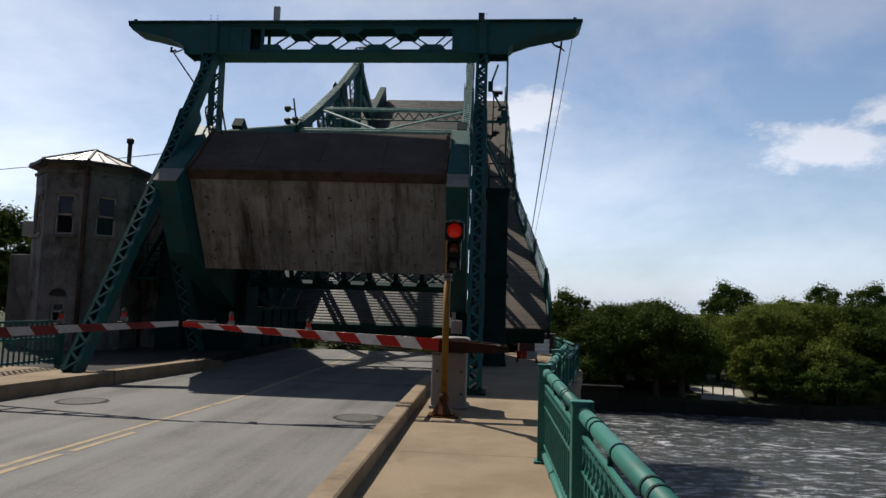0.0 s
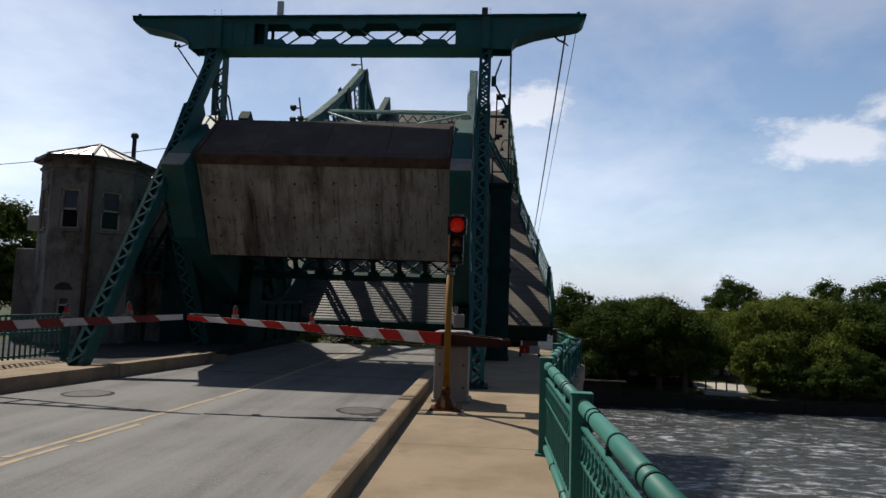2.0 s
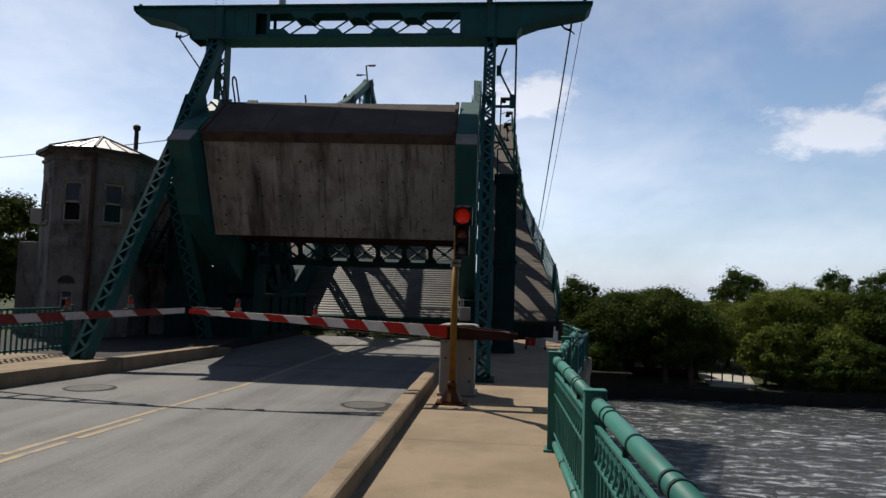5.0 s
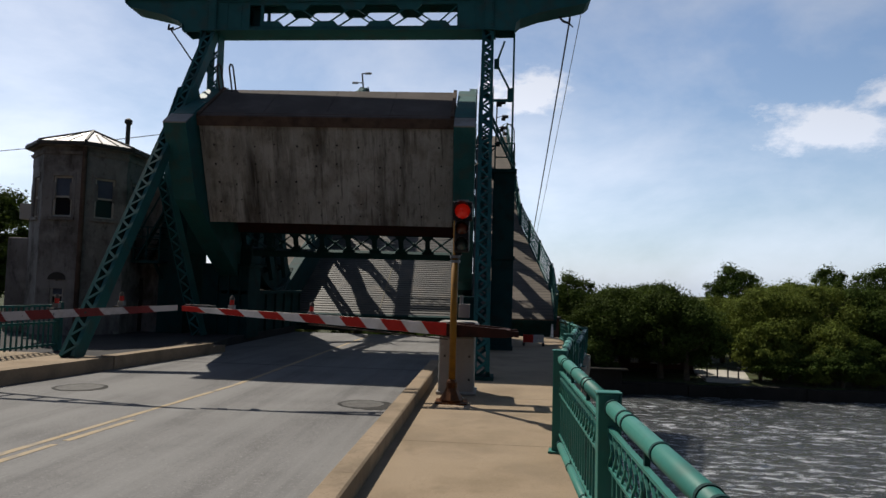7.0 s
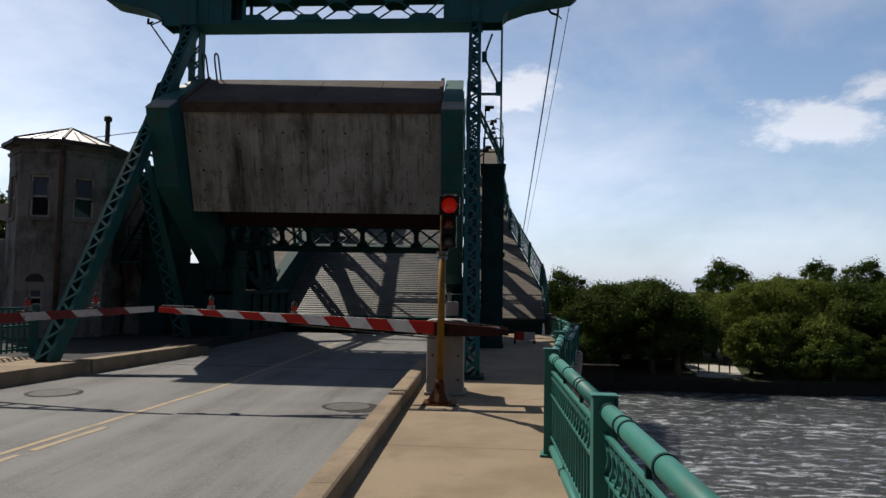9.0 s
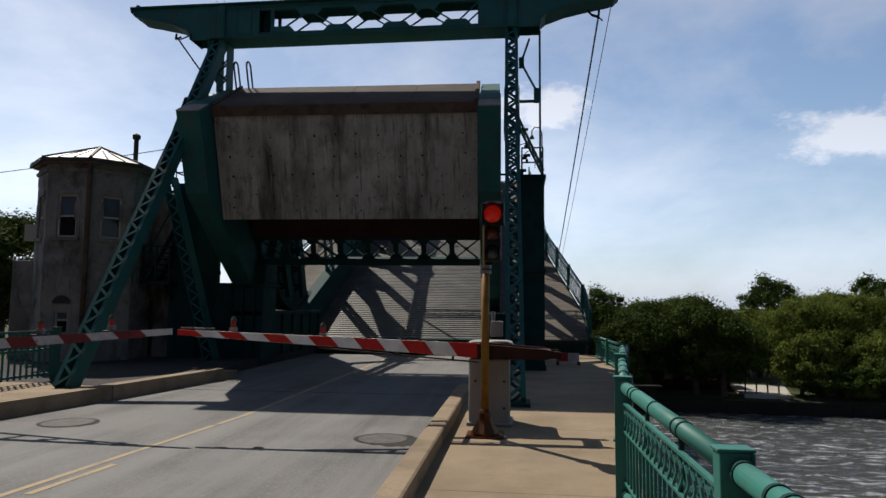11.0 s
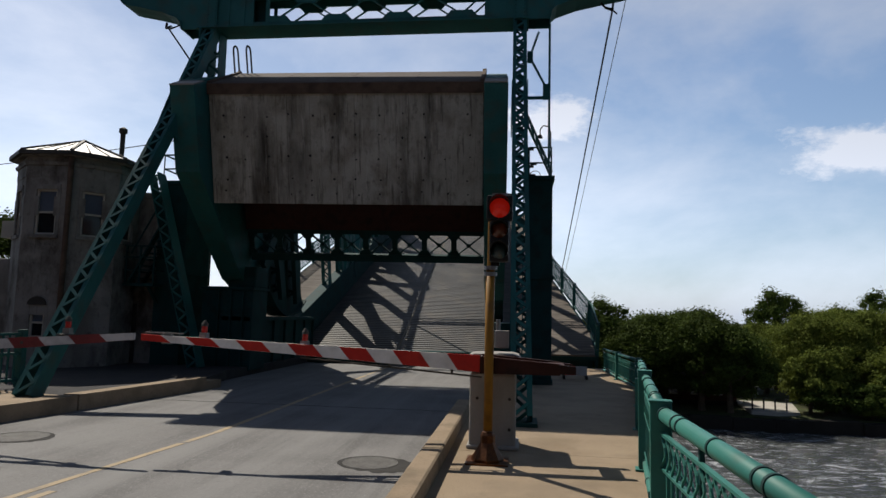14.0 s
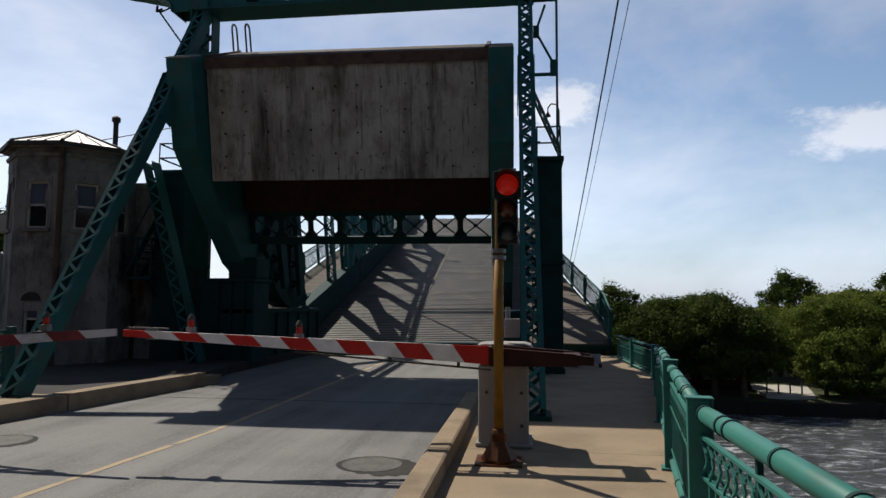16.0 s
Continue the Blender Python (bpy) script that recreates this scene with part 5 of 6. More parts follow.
def arm_lamp(parent, x, y, z):
    bm = lathe(B(), [(0.034, 0.03), (0.036, 0.06), (0.036, 0.12), (0.028, 0.15), (0.01, 0.16)], (x, y, z), 12)
    l = part("warning_lamp", bm, REDLENS, parent, "small red warning lamp")
    part("lamp_foot", bx(B(), x - 0.045, x + 0.045, y - 0.04, y + 0.04, z - 0.03, z + 0.045), STEEL, l)
    part("lamp_cap", lathe(B(), [(0.042, 0.125), (0.042, 0.15), (0.02, 0.185), (0.008, 0.2)], (x, y, z), 12), IRON, l)


def gates():
    t = thing("barrier_gate", "red and white barrier arm on a grey concrete pedestal, lowered", "barrier gate", "barrier gates")
    ped = B()
    bx(ped, -0.58, 0.0, 11.42, 12.0, 0.0, 0.93)
    ped = part("pedestal", ped, PEDC, t, bevel=0.03)
    part("plinth", bx(B(), -0.61, 0.04, 11.39, 12.05, 0.0, 0.05), PEDC, t, bevel=0.02)
    for x, z in ((-0.48, 0.62), (-0.08, 0.62), (-0.08, 0.25)):
        part("bolt", tube(B(), (x, 11.40, z), (x, 11.44, z), 0.02, 8), IRON, ped)
    cap = B()
    front_prism(cap, [(-0.64, 0.95), (0.06, 0.95), (0.06, 1.10), (0.03, 1.15), (-0.04, 1.17), (-0.52, 1.17), (-0.6, 1.15), (-0.64, 1.10)], 11.37, 12.05)
    part("gate_machine", cap, PEDC, t, "grey rounded gate machine housing")
    part("junction_box", bx(B(), -0.28, -0.1, 11.5, 11.66, 1.24, 1.46), PEDC, t, bevel=0.01)
    part("conduit", tube(B(), (-0.24, 11.58, 1.46), (-0.24, 11.58, 1.6), 0.03, 8), STEEL, t)
    # two boards side by side that close up towards the tip
    A, T = Vector((-0.42, 10.84, 1.085)), Vector((-4.64, 10.84, 1.275))
    arm = part("arm", board(A, T, 0.03, 0.19, 0.075), WHITE, t, "white enamelled arm with slanted red bands")
    bands(arm, RED, A, T, 0.03, 0.19, 0.075, 13, -0.13, 0)
    A2, T2 = Vector((-0.42, 11.30, 1.085)), Vector((-3.2, 10.875, 1.205))
    part("back_board", board(A2, T2, 0.03, 0.13, 0.08), WHITE, arm)
    for f in (0.08, 0.25, 0.42, 0.6, 0.8):
        p, q = A2.lerp(T2, f), A.lerp(T, f * 0.676)
        part("spacer", bar(B(), p, q, 0.07, 0.03), IRON, arm)
    for y in (10.84, 11.30):
        tail = part("arm_tail", board((-0.42, y, 1.075), (0.50, y, 1.045), 0.07, 0.20, 0.13), TAILM, t, "rust-brown counterbalance tail")
        part("tail_tip", board((0.50, y, 1.05), (0.68, y, 1.04), 0.05, 0.10, 0.09), TAILM, tail)
    part("tail_weight", bx(B(), 0.38, 0.56, 10.88, 11.26, 0.985, 1.10), TAILM, t, bevel=0.01)
    part("pivot_plate", bx(B(), -0.62, 0.0, 11.34, 11.42, 0.96, 1.16), TAILM, t, bevel=0.01)
    for x in (-1.5, -0.75):
        part("rail_stay", bar(B(), (x, 10.88, 0.93 - 0.06 * (x + 0.4)), (x, 10.88, 1.03 - 0.044 * x), 0.03, 0.03), IRON, arm)
    part("lower_rail", bar(B(), (-0.4, 10.88, 0.93), (-2.6, 10.88, 1.085), 0.02, 0.02), IRON, arm)
    for x in (-3.87, -2.57):
        arm_lamp(arm, x, 10.94, 1.13 - 0.0446 * x - (0.0 if x < -3 else 0.005))
        part("lamp_plate", bx(B(), x - 0.05, x + 0.05, 10.83, 10.99, 1.075 - 0.0446 * x, 1.095 - 0.0446 * x), IRON, arm)
    # tip guides where the two arms meet
    for k in range(4):
        part("tip_pin", bx(B(), -4.37 + k * 0.035, -4.355 + k * 0.035, 10.83, 10.89, 1.20, 1.325), STEEL, arm)
    part("tip_rod", bar(B(), (-4.62, 10.885, 1.335), (-4.12, 10.885, 1.33), 0.03, 0.016), STEEL, arm)
    t2 = thing("barrier_gate", "faded red and white barrier arm from the tower side, lowered", "barrier gate", "barrier gates")
    A, T = Vector((-9.25, 10.79, 0.925)), Vector((-4.70, 10.79, 1.285))
    arm = part("arm", board(A, T, 0.03, 0.19, 0.085), FADEDWHITE, t2, "grimy white arm with faded maroon bands")
    bands(arm, FADEDRED, A, T, 0.03, 0.19, 0.085, 11, -0.12, 1)
    A2, T2 = Vector((-9.25, 11.40, 0.925)), Vector((-5.4, 10.83, 1.225))
    part("back_board", board(A2, T2, 0.03, 0.13, 0.08), FADEDWHITE, arm)
    for f in (0.1, 0.25, 0.4, 0.55, 0.7, 0.85):
        part("spacer", bar(B(), A2.lerp(T2, f), A.lerp(T, f * 0.78), 0.07, 0.03), IRON, arm)
    for x, z in ((-6.80, 1.245), (-5.70, 1.315)):
        arm_lamp(arm, x, 10.92, z)
        part("lamp_plate", bx(B(), x - 0.05, x + 0.05, 10.77, 10.98, z - 0.055, z - 0.03), IRON, arm)
    part("pedestal", bx(B(), -9.55, -9.0, 11.0, 11.6, 0.12, 0.85), PEDC, t2, bevel=0.03)
    part("gate_machine", bx(B(), -9.6, -9.12, 10.76, 11.65, 0.85, 1.08), STEEL, t2, bevel=0.03)


gates()


def low_board():
    t = thing("barricade_board", "low red and white striped board across the pavement end", "barricade", at=(1.55, 21.3, 0))
    for k in range(4):
        part("stripe", bx(B(), -0.32 + k * 0.16, -0.164 + k * 0.16, -0.02, 0.02, 0.10, 0.34), RED if k < 2 else FADEDWHITE, t)
    for x in (-0.3, 0.3):
        part("foot", bx(B(), x - 0.03, x + 0.03, -0.16, 0.16, 0.0, 0.10), IRON, t)


low_board()


# ---- operator's tower ----
def window_unit(parent, c, nrm, w, h, arch=False):
    """Sash window: c bottom centre on the wall, nrm outwards."""
    nrm = Vector(nrm).normalized()
    s = Vector((0, 0, 1)).cross(nrm)
    c = Vector(c)

    def box(name, u0, u1, z0, z1, d0, d1, mat, par, label=""):
        bm = B()
        k = [c + s * u + nrm * d + Vector((0, 0, z)) for z in (z0, z1) for u, d in ((u0, d0), (u1, d0), (u1, d1), (u0, d1))]
        hexa(bm, k)
        bmesh.ops.recalc_face_normals(bm, faces=bm.faces[:])
        return part(name, bm, mat, par, label)
    win = box("window", -w / 2, w / 2, 0, h, -0.10, -0.085, GLASS, parent, "dark sash window with a half-drawn blind")
    box("blind", -w / 2 + 0.05, w / 2 - 0.05, h * 0.5, h - 0.05, -0.082, -0.075, BLIND, win)
    for u0, u1, z0, z1 in ((-w / 2, -w / 2 + 0.05, 0, h), (w / 2 - 0.05, w / 2, 0, h), (-w / 2, w / 2, h - 0.05, h), (-w / 2, w / 2, 0, 0.05), (-w / 2, w / 2, h * 0.5 - 0.03, h * 0.5 + 0.02)):
        box("sash", u0, u1, z0, z1, -0.074, -0.03, SASH, win)
    box("sill", -w / 2 - 0.1, w / 2 + 0.1, -0.09, -0.002, -0.08, 0.07, STONE, win)
    box("lintel", -w / 2 - 0.08, w / 2 + 0.08, h + 0.002, h + 0.12, 0.0, 0.03, STONE, win)
    for u in (-w / 2 - 0.09, w / 2 + 0.002):
        box("jamb", u, u + 0.088, 0, h, 0.0, 0.02, STONE, win)
    if arch:
        bm = B()
        pts = [c + s * (w / 2 + 0.06) * math.cos(a) + Vector((0, 0, h + (w / 2 + 0.02) * math.sin(a))) for a in [math.pi * k / 10 for k in range(11)]]
        lo = [bm.verts.new(p + nrm * 0.024) for p in pts]
        hi = [bm.verts.new(p + nrm * 0.05) for p in pts]
        bm.faces.new(lo)
        bm.faces.new(hi)
        for i in range(10):
            bm.faces.new((lo[i], lo[i + 1], hi[i + 1], hi[i]))
        part("arch_panel", bm, WOODDOOR, win)
    return win


def tower():
    t = thing("control_tower", "grey stone octagonal bridge operator's tower with metal roof", "tower")
    s = 1.15
    R = s / (2 * math.sin(math.pi / 8))
    ang = [radians(-90 - 22.5 + 5 + 45 * k) for k in range(8)]
    cx, cy = -12.03, 19.46

    def ring(r):
        return [(cx + r * math.cos(a), cy + r * math.sin(a)) for a in ang]
    # walls of one piece each side, in courses
    for k in range(8):
        p, q = ring(R)[k], ring(R)[(k + 1) % 8]
        ri = R - 0.28
        pi, qi = ring(ri)[k], ring(ri)[(k + 1) % 8]
        nrm = Vector(((p[0] + q[0]) / 2 - cx, (p[1] + q[1]) / 2 - cy, 0)).normalized()
        P, Q, PI, QI = (Vector((*v, 0)) for v in (p, q, pi, qi))

        def panel(u0, u1, z0, z1, par=None):
            bm = B()
            lo = [P.lerp(Q, u0), P.lerp(Q, u1), PI.lerp(QI, u1), PI.lerp(QI, u0)]
            hexa(bm, [v + Vector((0, 0, z)) for z in (z0, z1) for v in lo])
            bmesh.ops.recalc_face_normals(bm, faces=bm.faces[:])
            return part("wall" if par is None else "wall_piece", bm, STONE, par or t)
        ww = {7: 0.5, 0: 0.54, 1: 0.54, 2: 0.5}.get(k)
        if not ww:
            wall = panel(0, 1, -0.6, 5.42)
        else:
            m0, m1 = 0.5 - ww / 2 / s, 0.5 + ww / 2 / s
            wall = panel(0, 1, 4.58, 5.42)
            panel(0, m0, 3.42, 4.58, wall)
            panel(m1, 1, 3.42, 4.58, wall)
            if k == 0:
                n0, n1 = 0.5 - 0.19 / s, 0.5 + 0.19 / s
                panel(0, 1, 1.65, 3.42, wall)
                panel(0, n0, 0.78, 1.65, wall)
                panel(n1, 1, 0.78, 1.65, wall)
                panel(0, 1, -0.6, 0.78, wall)
            else:
                panel(0, 1, -0.6, 3.42, wall)
        if k in (7, 0, 1, 2):
            mid = Vector(((p[0] + q[0]) / 2, (p[1] + q[1]) / 2, 0))
            window_unit(wall, mid + Vector((0, 0, 3.42)), nrm, ww, 1.16)
            if k == 0:
                window_unit(wall, mid + Vector((0, 0, 0.78)), nrm, 0.38, 0.87, True)
            tang = (Vector((*q, 0)) - Vector((*p, 0))).normalized()
            # stone courses
            for j in range(11):
                z = -0.1 + j * 0.5
                n = 2 if j % 2 else 3
                for i in range(n):
                    u0, u1 = i / n, (i + 1) / n
                    A, C = Vector((*p, 0)).lerp(Vector((*q, 0)), u0), Vector((*p, 0)).lerp(Vector((*q, 0)), u1)
                    m = ((A + C) / 2 - Vector((*p, 0))).length / s
                    zc = z + 0.25
                    if (3.2 < zc < 4.75 and 0.2 < m < 0.8) or (k == 0 and 0.6 < zc < 2.1 and 0.25 < m < 0.75):
                        continue
                    bm = B()
                    a2, c2 = A + tang * 0.004, C - tang * 0.004
                    hexa(bm, [a2 + Vector((0, 0, z)), c2 + Vector((0, 0, z)), c2 + nrm * 0.012 + Vector((0, 0, z)), a2 + nrm * 0.012 + Vector((0, 0, z)),
                              a2 + Vector((0, 0, z + 0.493)), c2 + Vector((0, 0, z + 0.493)), c2 + nrm * 0.012 + Vector((0, 0, z + 0.493)), a2 + nrm * 0.012 + Vector((0, 0, z + 0.493))])
                    bmesh.ops.recalc_face_normals(bm, faces=bm.faces[:])
                    part("stone", bm, STONE, wall)
    cn = B()
    for r0, z0, z1 in ((R + 0.05, 5.2, 5.28), (R + 0.15, 5.42, 5.53)):
        lo = [cn.verts.new((x, y, z0)) for x, y in ring(r0)]
        hi = [cn.verts.new((x, y, z1)) for x, y in ring(r0 + 0.03)]
        cn.faces.new(lo[::-1])
        cn.faces.new(hi)
        for i in range(8):
            j = (i + 1) % 8
            cn.faces.new((lo[i], lo[j], hi[j], hi[i]))
    part("cornice", cn, STONE, t)
    rf = B()
    apex = (cx, cy, 6.2)
    top = rf.verts.new(apex)
    lo = [rf.verts.new((x, y, 5.56)) for x, y in ring(R + 0.2)]
    for i in range(8):
        rf.faces.new((lo[i], lo[(i + 1) % 8], top))
    rf = part("roof", rf, ROOFM, t, "pale metal roof with raised seams")
    for i in range(8):
        bm = B()
        x, y = ring(R + 0.2)[i]
        bar(bm, (x, y, 5.575), (apex[0], apex[1], 6.215), 0.07, 0.05)
        part("roof_seam", bm, IRON, rf)
        xn, yn = ring(R + 0.2)[(i + 1) % 8]
        for u in (0.33, 0.67):
            f = Vector((x, y, 5.568)).lerp(Vector((xn, yn, 5.568)), u)
            part("roof_seam", bar(B(), f, f.lerp(Vector((apex[0], apex[1], 6.205)), 0.66), 0.035, 0.03), IRON, rf)
    for i in range(8):
        p, q = ring(R + 0.2)[i], ring(R + 0.2)[(i + 1) % 8]
        part("gutter", bar(B(), (*p, 5.5), (*q, 5.5), 0.08, 0.1), IRON, t)
    x, y = ring(R + 0.08)[1]
    part("downpipe", tube(B(), (x, y, -0.3), (x, y, 5.48), 0.065, 10), CWRIM, t)
    part("flue", tube(B(), (-11.13, 19.8, 5.5), (-11.13, 19.8, 6.5), 0.065, 10), IRON, t)
    part("flue_cap", lathe(B(), [(0.08, 0), (0.11, 0.03), (0.11, 0.14), (0.04, 0.19)], (-11.13, 19.8, 6.5), 10), IRON, t)
    part("base_wall", bx(B(), -14.0, cx - 0.9, 18.75, 22.4, -0.6, 2.85), STONE, t, bevel=0.03)
    part("air_conditioner", bx(B(), cx - R - 0.12, cx - R + 0.25, cy - 0.75, cy - 0.3, 3.4, 3.85), SASH, t)
    # rear block of the building
    blk = part("rear_block", bx(B(), cx + 0.6, -9.7, 20.25, 22.6, -0.6, 4.75), STONE, t, bevel=0.02)
    part("parapet", bx(B(), cx + 0.5, -9.64, 20.2, 22.65, 4.75, 4.9), STONE, blk)
    part("door", bx(B(), -10.98, -10.62, 20.2, 20.27, 0.12, 1.75), WOODDOOR, blk)
    window_unit(blk, (-10.02, 20.25, 0.95), (0, -1, 0), 0.34, 0.5)
    # green balcony stair on the side
    st = thing("fire_stair", "dark green steel balcony and stair on the tower wall", "fire escape")
    ya, yb = 19.5, 20.24
    part("platform", bx(B(), -10.95, -9.75, ya, yb, 2.22, 2.30), DARKSHADEGREEN, st)
    for z in (2.65, 3.0, 3.3):
        part("guard_bar", bar(B(), (-10.95, ya, z), (-9.75, ya, z), 0.03, 0.03), DARKSHADEGREEN, st)
        part("guard_bar", bar(B(), (-9.75, ya, z), (-9.75, yb, z), 0.03, 0.03), DARKSHADEGREEN, st)
    for x in (-10.95, -10.55, -10.15, -9.75):
        part("guard_post", bx(B(), x - 0.02, x + 0.02, ya - 0.02, ya + 0.02, 2.3, 3.32), DARKSHADEGREEN, st)
    for k in range(8):
        part("tread", bx(B(), -10.42 + k * 0.09, -10.22 + k * 0.09, ya + 0.06, yb - 0.02, 2.42 + k * 0.17, 2.45 + k * 0.17), DARKSHADEGREEN, st)
    for y in (ya + 0.04, yb - 0.03):
        part("stringer", bar(B(), (-10.45, y, 2.3), (-9.62, y, 3.85), 0.04, 0.2, (0, 1, 0.001)), DARKSHADEGREEN, st)
        part("hand_rail", bar(B(), (-10.45, y, 3.1), (-9.62, y, 4.65), 0.03, 0.03), DARKSHADEGREEN, st)
    for x in (-10.8, -9.9):
        part("wall_bracket", bar(B(), (x, ya + 0.06, 2.2), (x, yb, 1.55), 0.07, 0.07), DARKSHADEGREEN, st)


tower()


# ---- cables and small fittings ----
def cables():
    t = thing("power_cable", "thin black power cable slung from the portal bracket", "cable", "cables")
    bm = sag(B(), (2.23, 18.9, 9.27), (2.95, 60, 2.4), 0.25, 0.024, 24)
    part("strand", bm, BLACK, t)
    bm = B()
    tube(bm, (1.95, 18.9, 9.46), (2.06, 18.9, 9.33), 0.03, 8)
    tube(bm, (2.06, 18.9, 9.33), (2.23, 18.9, 9.27), 0.035, 8)
    tube(bm, (2.23, 18.9, 9.27), (2.25, 18.9, 9.45), 0.03, 8)
    tube(bm, (2.23, 18.9, 9.27), (2.34, 18.9, 9.16), 0.02, 8)
    part("insulator", bm, BLACK, t)
    t = thing("thin_cable", "thin grey cable from the portal bracket", "cable", "cables")
    part("strand", sag(B(), (2.55, 18.9, 9.5), (3.0, 60, 1.6), 0.25, 0.011, 20), STEEL, t)
    t = thing("guy_cable", "black cable hooked between bracket and portal leg", "cable", "cables")
    bm = B()
    tube(bm, (-9.5, 18.9, 9.3), (-9.52, 18.9, 9.14), 0.03, 8)
    tube(bm, (-9.52, 18.9, 9.14), (-9.36, 18.9, 9.2), 0.03, 8)
    tube(bm, (-9.46, 18.9, 9.16), (-8.58, 18.9, 7.98), 0.022, 8)
    tube(bm, (-9.4, 18.9, 9.12), (-9.05, 18.9, 9.25), 0.02, 8)
    part("strand", bm, BLACK, t)
    t = thing("tower_cable", "thin dark wire running to the tower", "cable", "cables")
    part("strand", sag(B(), (-40, 26, 6.2), (-8.3, 19.0, 6.18), 0.5, 0.012, 12), BLACK, t)
    t = thing("antenna_panel", "pale grey antenna panel standing on the portal beam", "antenna", at=(-6.2, 18.7, 9.95))
    part("panel", bx(B(), -0.09, 0.09, -0.05, 0.05, 0.06, 0.5), FADEDWHITE, t, bevel=0.01)
    part("stem", tube(B(), (0, 0, 0), (0, 0, 0.1), 0.02, 8), IRON, t)


cables()


# ---- trees ----
def crown_mesh(seed, rad, height, mat, leaves, size):
    r = random.Random(seed)
    clumps = []
    for k in range(84):
        a, u = r.uniform(0, math.tau), r.uniform(0.0, 1.0)
        rr = rad * (0.15 + 0.85 * math.sqrt(r.random())) * math.sin(math.pi * (0.14 + 0.80 * u)) ** 0.8
        clumps.append((Vector((rr * math.cos(a), rr * math.sin(a), height * (0.24 + 0.72 * u))), rad * r.uniform(0.09, 0.33)))
    v, f = [], []
    for k in range(leaves):
        c, cr = clumps[int(r.random() ** 0.8 * len(clumps))]
        d = Vector((r.gauss(0, 1), r.gauss(0, 1), r.gauss(0, 1))).normalized()
        p = c + Vector((d.x, d.y, d.z * 0.75)) * cr * (abs(r.gauss(0.82, 0.26)))
        n = (d + Vector((r.uniform(-.8, .8), r.uniform(-.8, .8), r.uniform(-.3, 1.0)))).normalized()
        s = n.cross(Vector((r.uniform(-1, 1), r.uniform(-1, 1), r.uniform(-1, 1)))).normalized()
        w = n.cross(s)
        z = size * r.uniform(0.6, 1.5)
        i = len(v)
        v += [p - s * z, p + w * z * 0.55 + n * z * 0.12, p + s * z, p - w * z * 0.55 + n * z * 0.12]
        f.append((i, i + 1, i + 2, i + 3))
    me = bpy.data.meshes.new("crown")
    me.from_pydata([tuple(p) for p in v], [], f)
    me.materials.append(mat)
    return me


def tree(seed, rad, height, mat, leaves=9000, size=0.17):
    t = thing("tree", "leafy green broadleaf tree on the river bank", "tree", "river bank trees")
    r = random.Random(seed)
    tk = B()
    p = Vector((0, 0, -0.3))
    rd = 0.03 * height + 0.08
    tips = []
    for k in range(5):
        q = p + Vector((r.uniform(-.15, .15), r.uniform(-.15, .15), height * 0.13))
        tube(tk, p, q, rd, 8, rd * 0.82, False)
        p, rd = q, rd * 0.82
        if k > 0:
            for j in range(3):
                a = r.uniform(0, math.tau)
                e = p + Vector((math.cos(a) * rad * 0.6, math.sin(a) * rad * 0.6, height * r.uniform(0.1, 0.3)))
                m = p.lerp(e, 0.5) + Vector((0, 0, -0.04 * height))
                tube(tk, p, m, rd * 0.5, 6, rd * 0.35, False)
                tube(tk, m, e, rd * 0.35, 6, rd * 0.1, False)
    part("trunk", tk, BARK, t)
    cr = new("crown", crown_mesh(seed, rad, height, mat, leaves, size))
    cr.parent = t
    return t


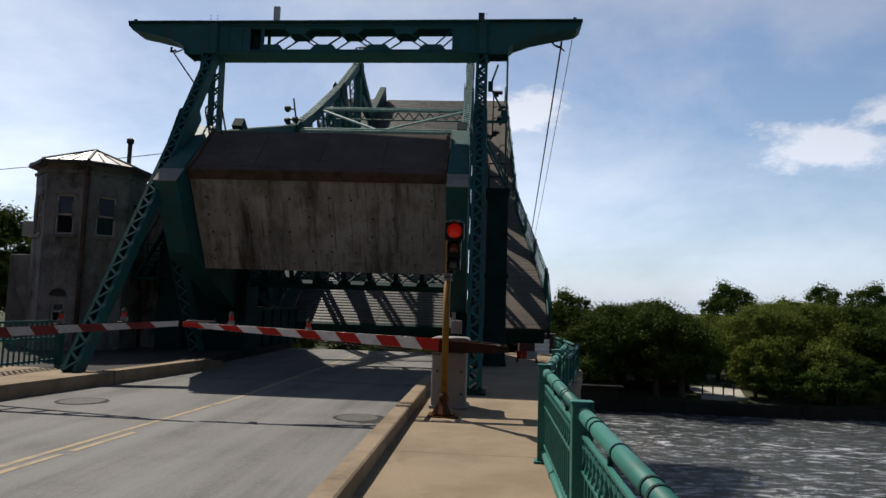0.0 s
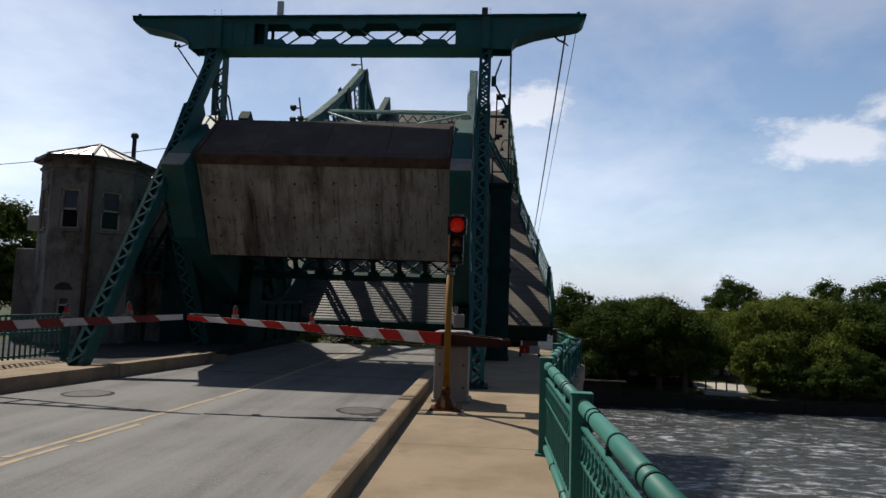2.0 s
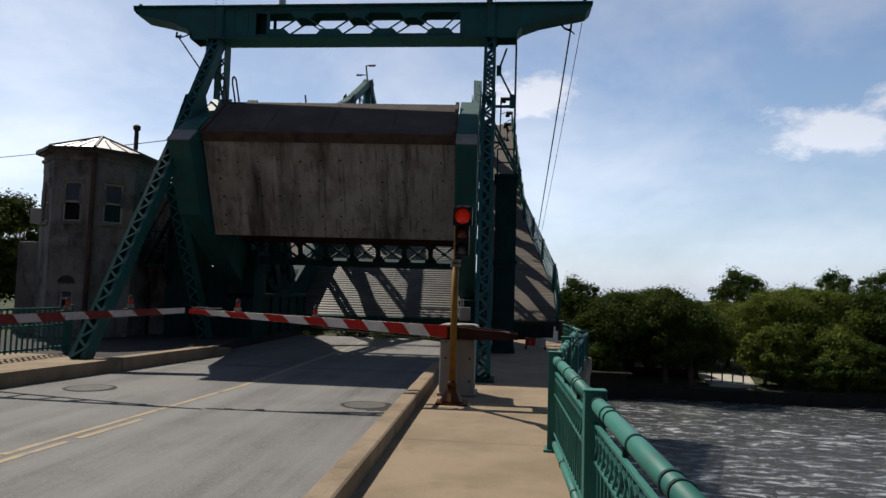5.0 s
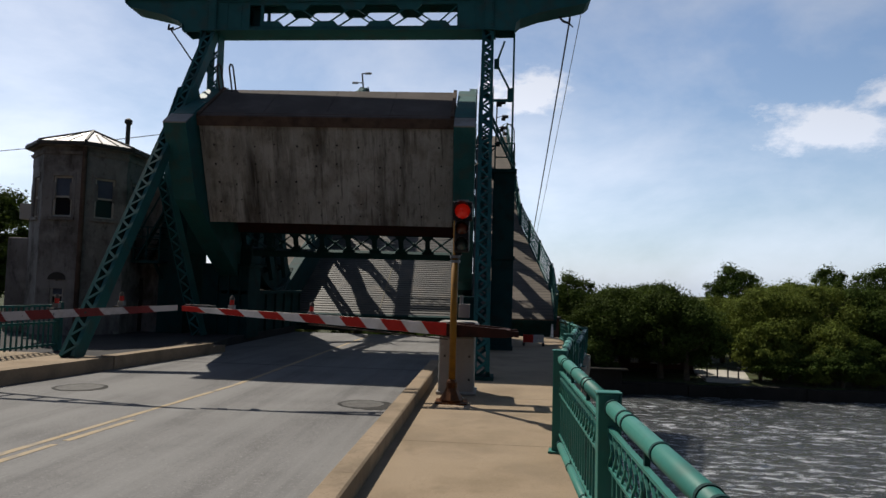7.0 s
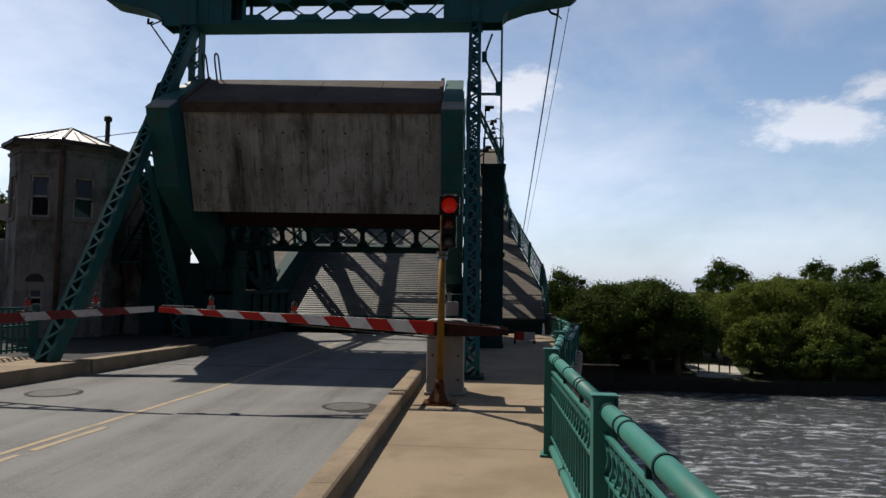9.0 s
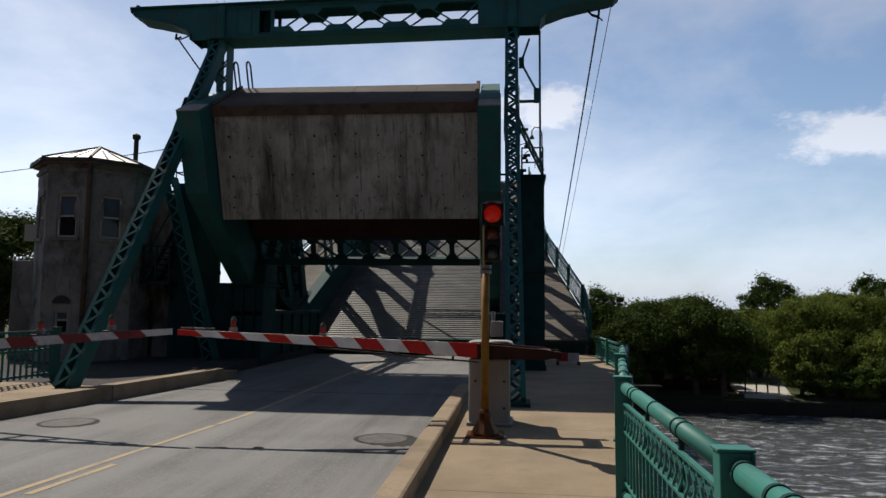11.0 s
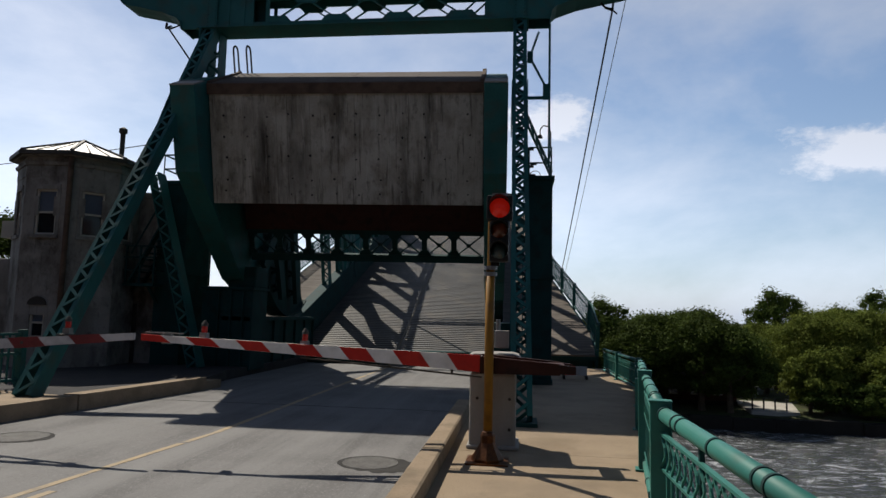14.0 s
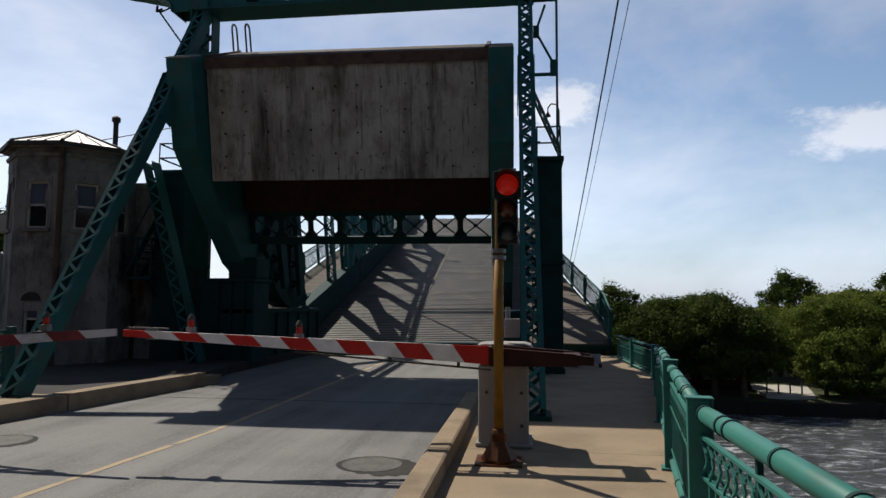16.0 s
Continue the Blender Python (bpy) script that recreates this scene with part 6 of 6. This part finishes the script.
kinds = [tree(11, 4.2, 9.5, LEAF_A, 30000, 0.115), tree(12, 3.6, 8.5, LEAF_B, 26000, 0.115), tree(13, 4.4, 8.0, LEAF_C, 38000, 0.095), tree(14, 3.0, 10.6, LEAF_B, 13000, 0.11), tree(15, 2.4, 4.2, LEAF_B, 14000, 0.10), tree(16, 4.0, 9.0, LEAF_B, 28000, 0.115), tree(17, 1.9, 3.4, LEAF_C, 15000, 0.08)]
spots = [  # kind, x, y, z, turn, scale
    (3, 7.9, 64.5, -5.6, 30, 0.90), (0, 11.2, 62.3, -5.7, 0, 0.82), (0, 15.3, 60.6, -5.7, 80, 0.87), (5, 17.4, 59.9, -5.7, 30, 0.76), (1, 13.0, 68.8, -5.5, 50, 0.92), (0, 7.6, 63.5, -5.7, 130, 0.66), (5, 19.4, 74.5, -5.2, 30, 0.80), (1, 8.4, 68.5, -5.4, 120, 0.82), (1, 14.2, 71.0, -5.2, 200, 0.88),
    (2, 27.0, 66.5, -5.4, 20, 1.0), (2, 31.8, 67.0, -5.4, 140, 1.04), (1, 36.0, 66.0, -5.4, 60, 0.98), (3, 26.4, 74.0, -4.9, 10, 0.99), (3, 28.6, 77.0, -4.9, 140, 0.92), (2, 24.4, 71.5, -5.2, 250, 0.84), (5, 41.0, 67.0, -5.4, 90, 0.97), (3, 37.2, 75.0, -4.8, 77, 0.98), (3, 41.4, 74.0, -4.8, 190, 1.0), (0, 46.0, 68.0, -5.2, 222, 0.92), (1, 21.4, 76.0, -4.9, 300, 0.75),
    (4, 33.0, 61.2, -5.6, 90, 0.9), (4, 36.6, 61.4, -5.6, 200, 0.8), (4, 40.6, 61.2, -5.6, 30, 1.0), (2, 49.5, 66.0, -5.3, 10, 1.0), (5, 54.0, 67.0, -5.3, 44, 0.97), (1, 33.0, 73.0, -5.0, 33, 1.0), (0, 42.0, 73.0, -5.0, 15, 0.88),
    (6, 25.6, 61.4, -5.7, 0, 1.5), (6, 24.2, 61.0, -5.7, 70, 1.4), (6, 30.2, 60.6, -5.7, 140, 1.5), (2, 29.0, 64.5, -5.6, 210, 0.72), (4, 22.4, 73.0, -5.4, 20, 0.8),
    (1, 2.0, 70.0, -5.2, 10, 0.9), (5, -3.5, 66.0, -5.4, 60, 0.88), (1, -8.5, 68.0, -5.4, 120, 0.9), (0, -14.0, 67.0, -5.4, 20, 0.81), (2, -20.0, 66.0, -5.4, 220, 0.9), (1, -27.0, 68.0, -5.4, 90, 0.9), (4, -5.0, 61.5, -5.7, 9, 0.95), (4, -9.5, 61.0, -5.7, 99, 0.95),
    (0, -27.5, 34.0, -0.7, 40, 0.74), (5, -31.0, 37.0, -0.7, 140, 0.84), (1, -35.0, 33.0, -0.7, 240, 0.8), (2, -40.0, 36.0, -0.7, 300, 0.85)]
rb = random.Random(4)
spots += [(5, 23.4, 74.0, -5.2, 160, 0.70), (0, 17.0, 74.0, -5.0, 75, 0.80), (1, 9.4, 74.0, -5.0, 15, 0.85), (2, 30.4, 72.0, -5.0, 100, 1.0)]
for k in range(36):
    x = 3.5 + 1.55 * k + rb.uniform(-0.5, 0.5)
    s0 = (rb.choice((4, 4, 6)), x, 59.4 + rb.uniform(-0.5, 1.2), -5.9, rb.uniform(0, 360), rb.uniform(0.45, 0.85))
    if not 9.6 < x < 24.0:
        spots.append(s0)
for k, x, y, z, a, size in spots:
    m = pose(x, y, z, 0, 0, a)
    copy_thing(kinds[k], m).scale = (size ** 0.5, size ** 0.5, size)
for k in kinds:
    for ob in (*k.children, k):
        bpy.data.objects.remove(ob)


# ---- far bank buildings and clutter ----
def boat_house():
    t = thing("brick_house", "low dark red-brown brick building with flat roof on the far bank", "house")
    part("wall", bx(B(), 10.6, 19.1, 63.7, 67.0, -6.0, -3.4), BRICK, t)
    part("roof", bx(B(), 10.3, 19.4, 63.4, 67.3, -3.4, -3.15), IRON, t, bevel=0.04)
    part("plinth", bx(B(), 10.55, 19.15, 63.62, 63.7, -6.0, -5.3), WALLC, t)
    for x in (11.4, 13.3, 15.2, 17.1):
        w = part("window", bx(B(), x, x + 0.75, 63.66, 63.695, -4.75, -3.95), GLASS, t)
        part("frame", bx(B(), x - 0.06, x + 0.81, 63.64, 63.697, -4.82, -4.75), SASH, w)
        part("mullion", bx(B(), x + 0.35, x + 0.40, 63.645, 63.665, -4.75, -3.95), SASH, w)
    t = thing("brick_garage", "small red-brown brick garage with a white door on the far bank", "garage")
    part("wall", bx(B(), 3.0, 6.2, 60.0, 63.0, -6.0, -0.75), BRICK, t)
    part("roof", bx(B(), 2.85, 6.35, 59.85, 63.15, -0.75, -0.6), IRON, t)
    door = part("garage_door", bx(B(), 4.4, 5.7, 59.94, 60.0, -2.6, -1.1), WHITE, t, "white panelled door")
    for z in (-2.2, -1.8, -1.4):
        part("door_rib", bx(B(), 4.42, 5.68, 59.92, 59.94, z, z + 0.05), FADEDWHITE, door)
    t = thing("quay_ledge", "pale narrow concrete ledge at the water", "ledge")
    part("slab", bx(B(), 7.9, 11.6, 56.2, 57.6, -4.75, -4.62), WALLC, t)
    part("footing", bx(B(), 8.0, 11.2, 56.9, 57.6, -9, -4.75), WALLC, t)
    part("step", bx(B(), 11.2, 12.4, 56.9, 57.6, -9, -6.0), WALLC, t)
    for x in (19.6, 20.5, 21.4, 22.3):
        t = thing("fence_post", "dark post in the clearing by the river", "post", "clearing posts", (x - 0.3, 60.4, -5.52))
        part("shaft", bx(B(), -0.05, 0.05, -0.05, 0.05, 0, 0.9), IRON, t)
        part("cap", bx(B(), -0.06, 0.06, -0.06, 0.06, 0.9, 0.95), IRON, t)
    t = thing("parked_car", "small white car parked behind the trees", "car", at=(40.5, 62.5, -5.3))
    bm = B()
    prism(bm, [(-0.9, 0.3), (0.9, 0.3), (0.9, 0.8), (0.6, 0.9), (0.45, 1.4), (-0.45, 1.4), (-0.6, 0.9), (-0.9, 0.8)], -2.0, 2.0)
    part("body", bm, WHITE, t, bevel=0.1)
    for x in (-1.3, 1.3):
        part("wheel", tube(B(), (x, -0.95, 0.32), (x, -0.75, 0.32), 0.32, 14), BLACK, t)


boat_house()


# ---- movement ----
def motions():
    rows = []
    for k in range(0, 17):
        th = 34.20 - 1.0743 * k - 0.0066 * k * k
        yc = 25.289 - 2.6356 * radians(th)
        axis = Matrix.Translation((-4, 17, 0)) @ Matrix.Rotation(0.0313, 4, "Z") @ Matrix.Translation((4, -17, 0))
        rows.append((k, axis @ pose(0, yc, 4.476, th, 0, 0)))
    walk(LEAF, rows)


motions()
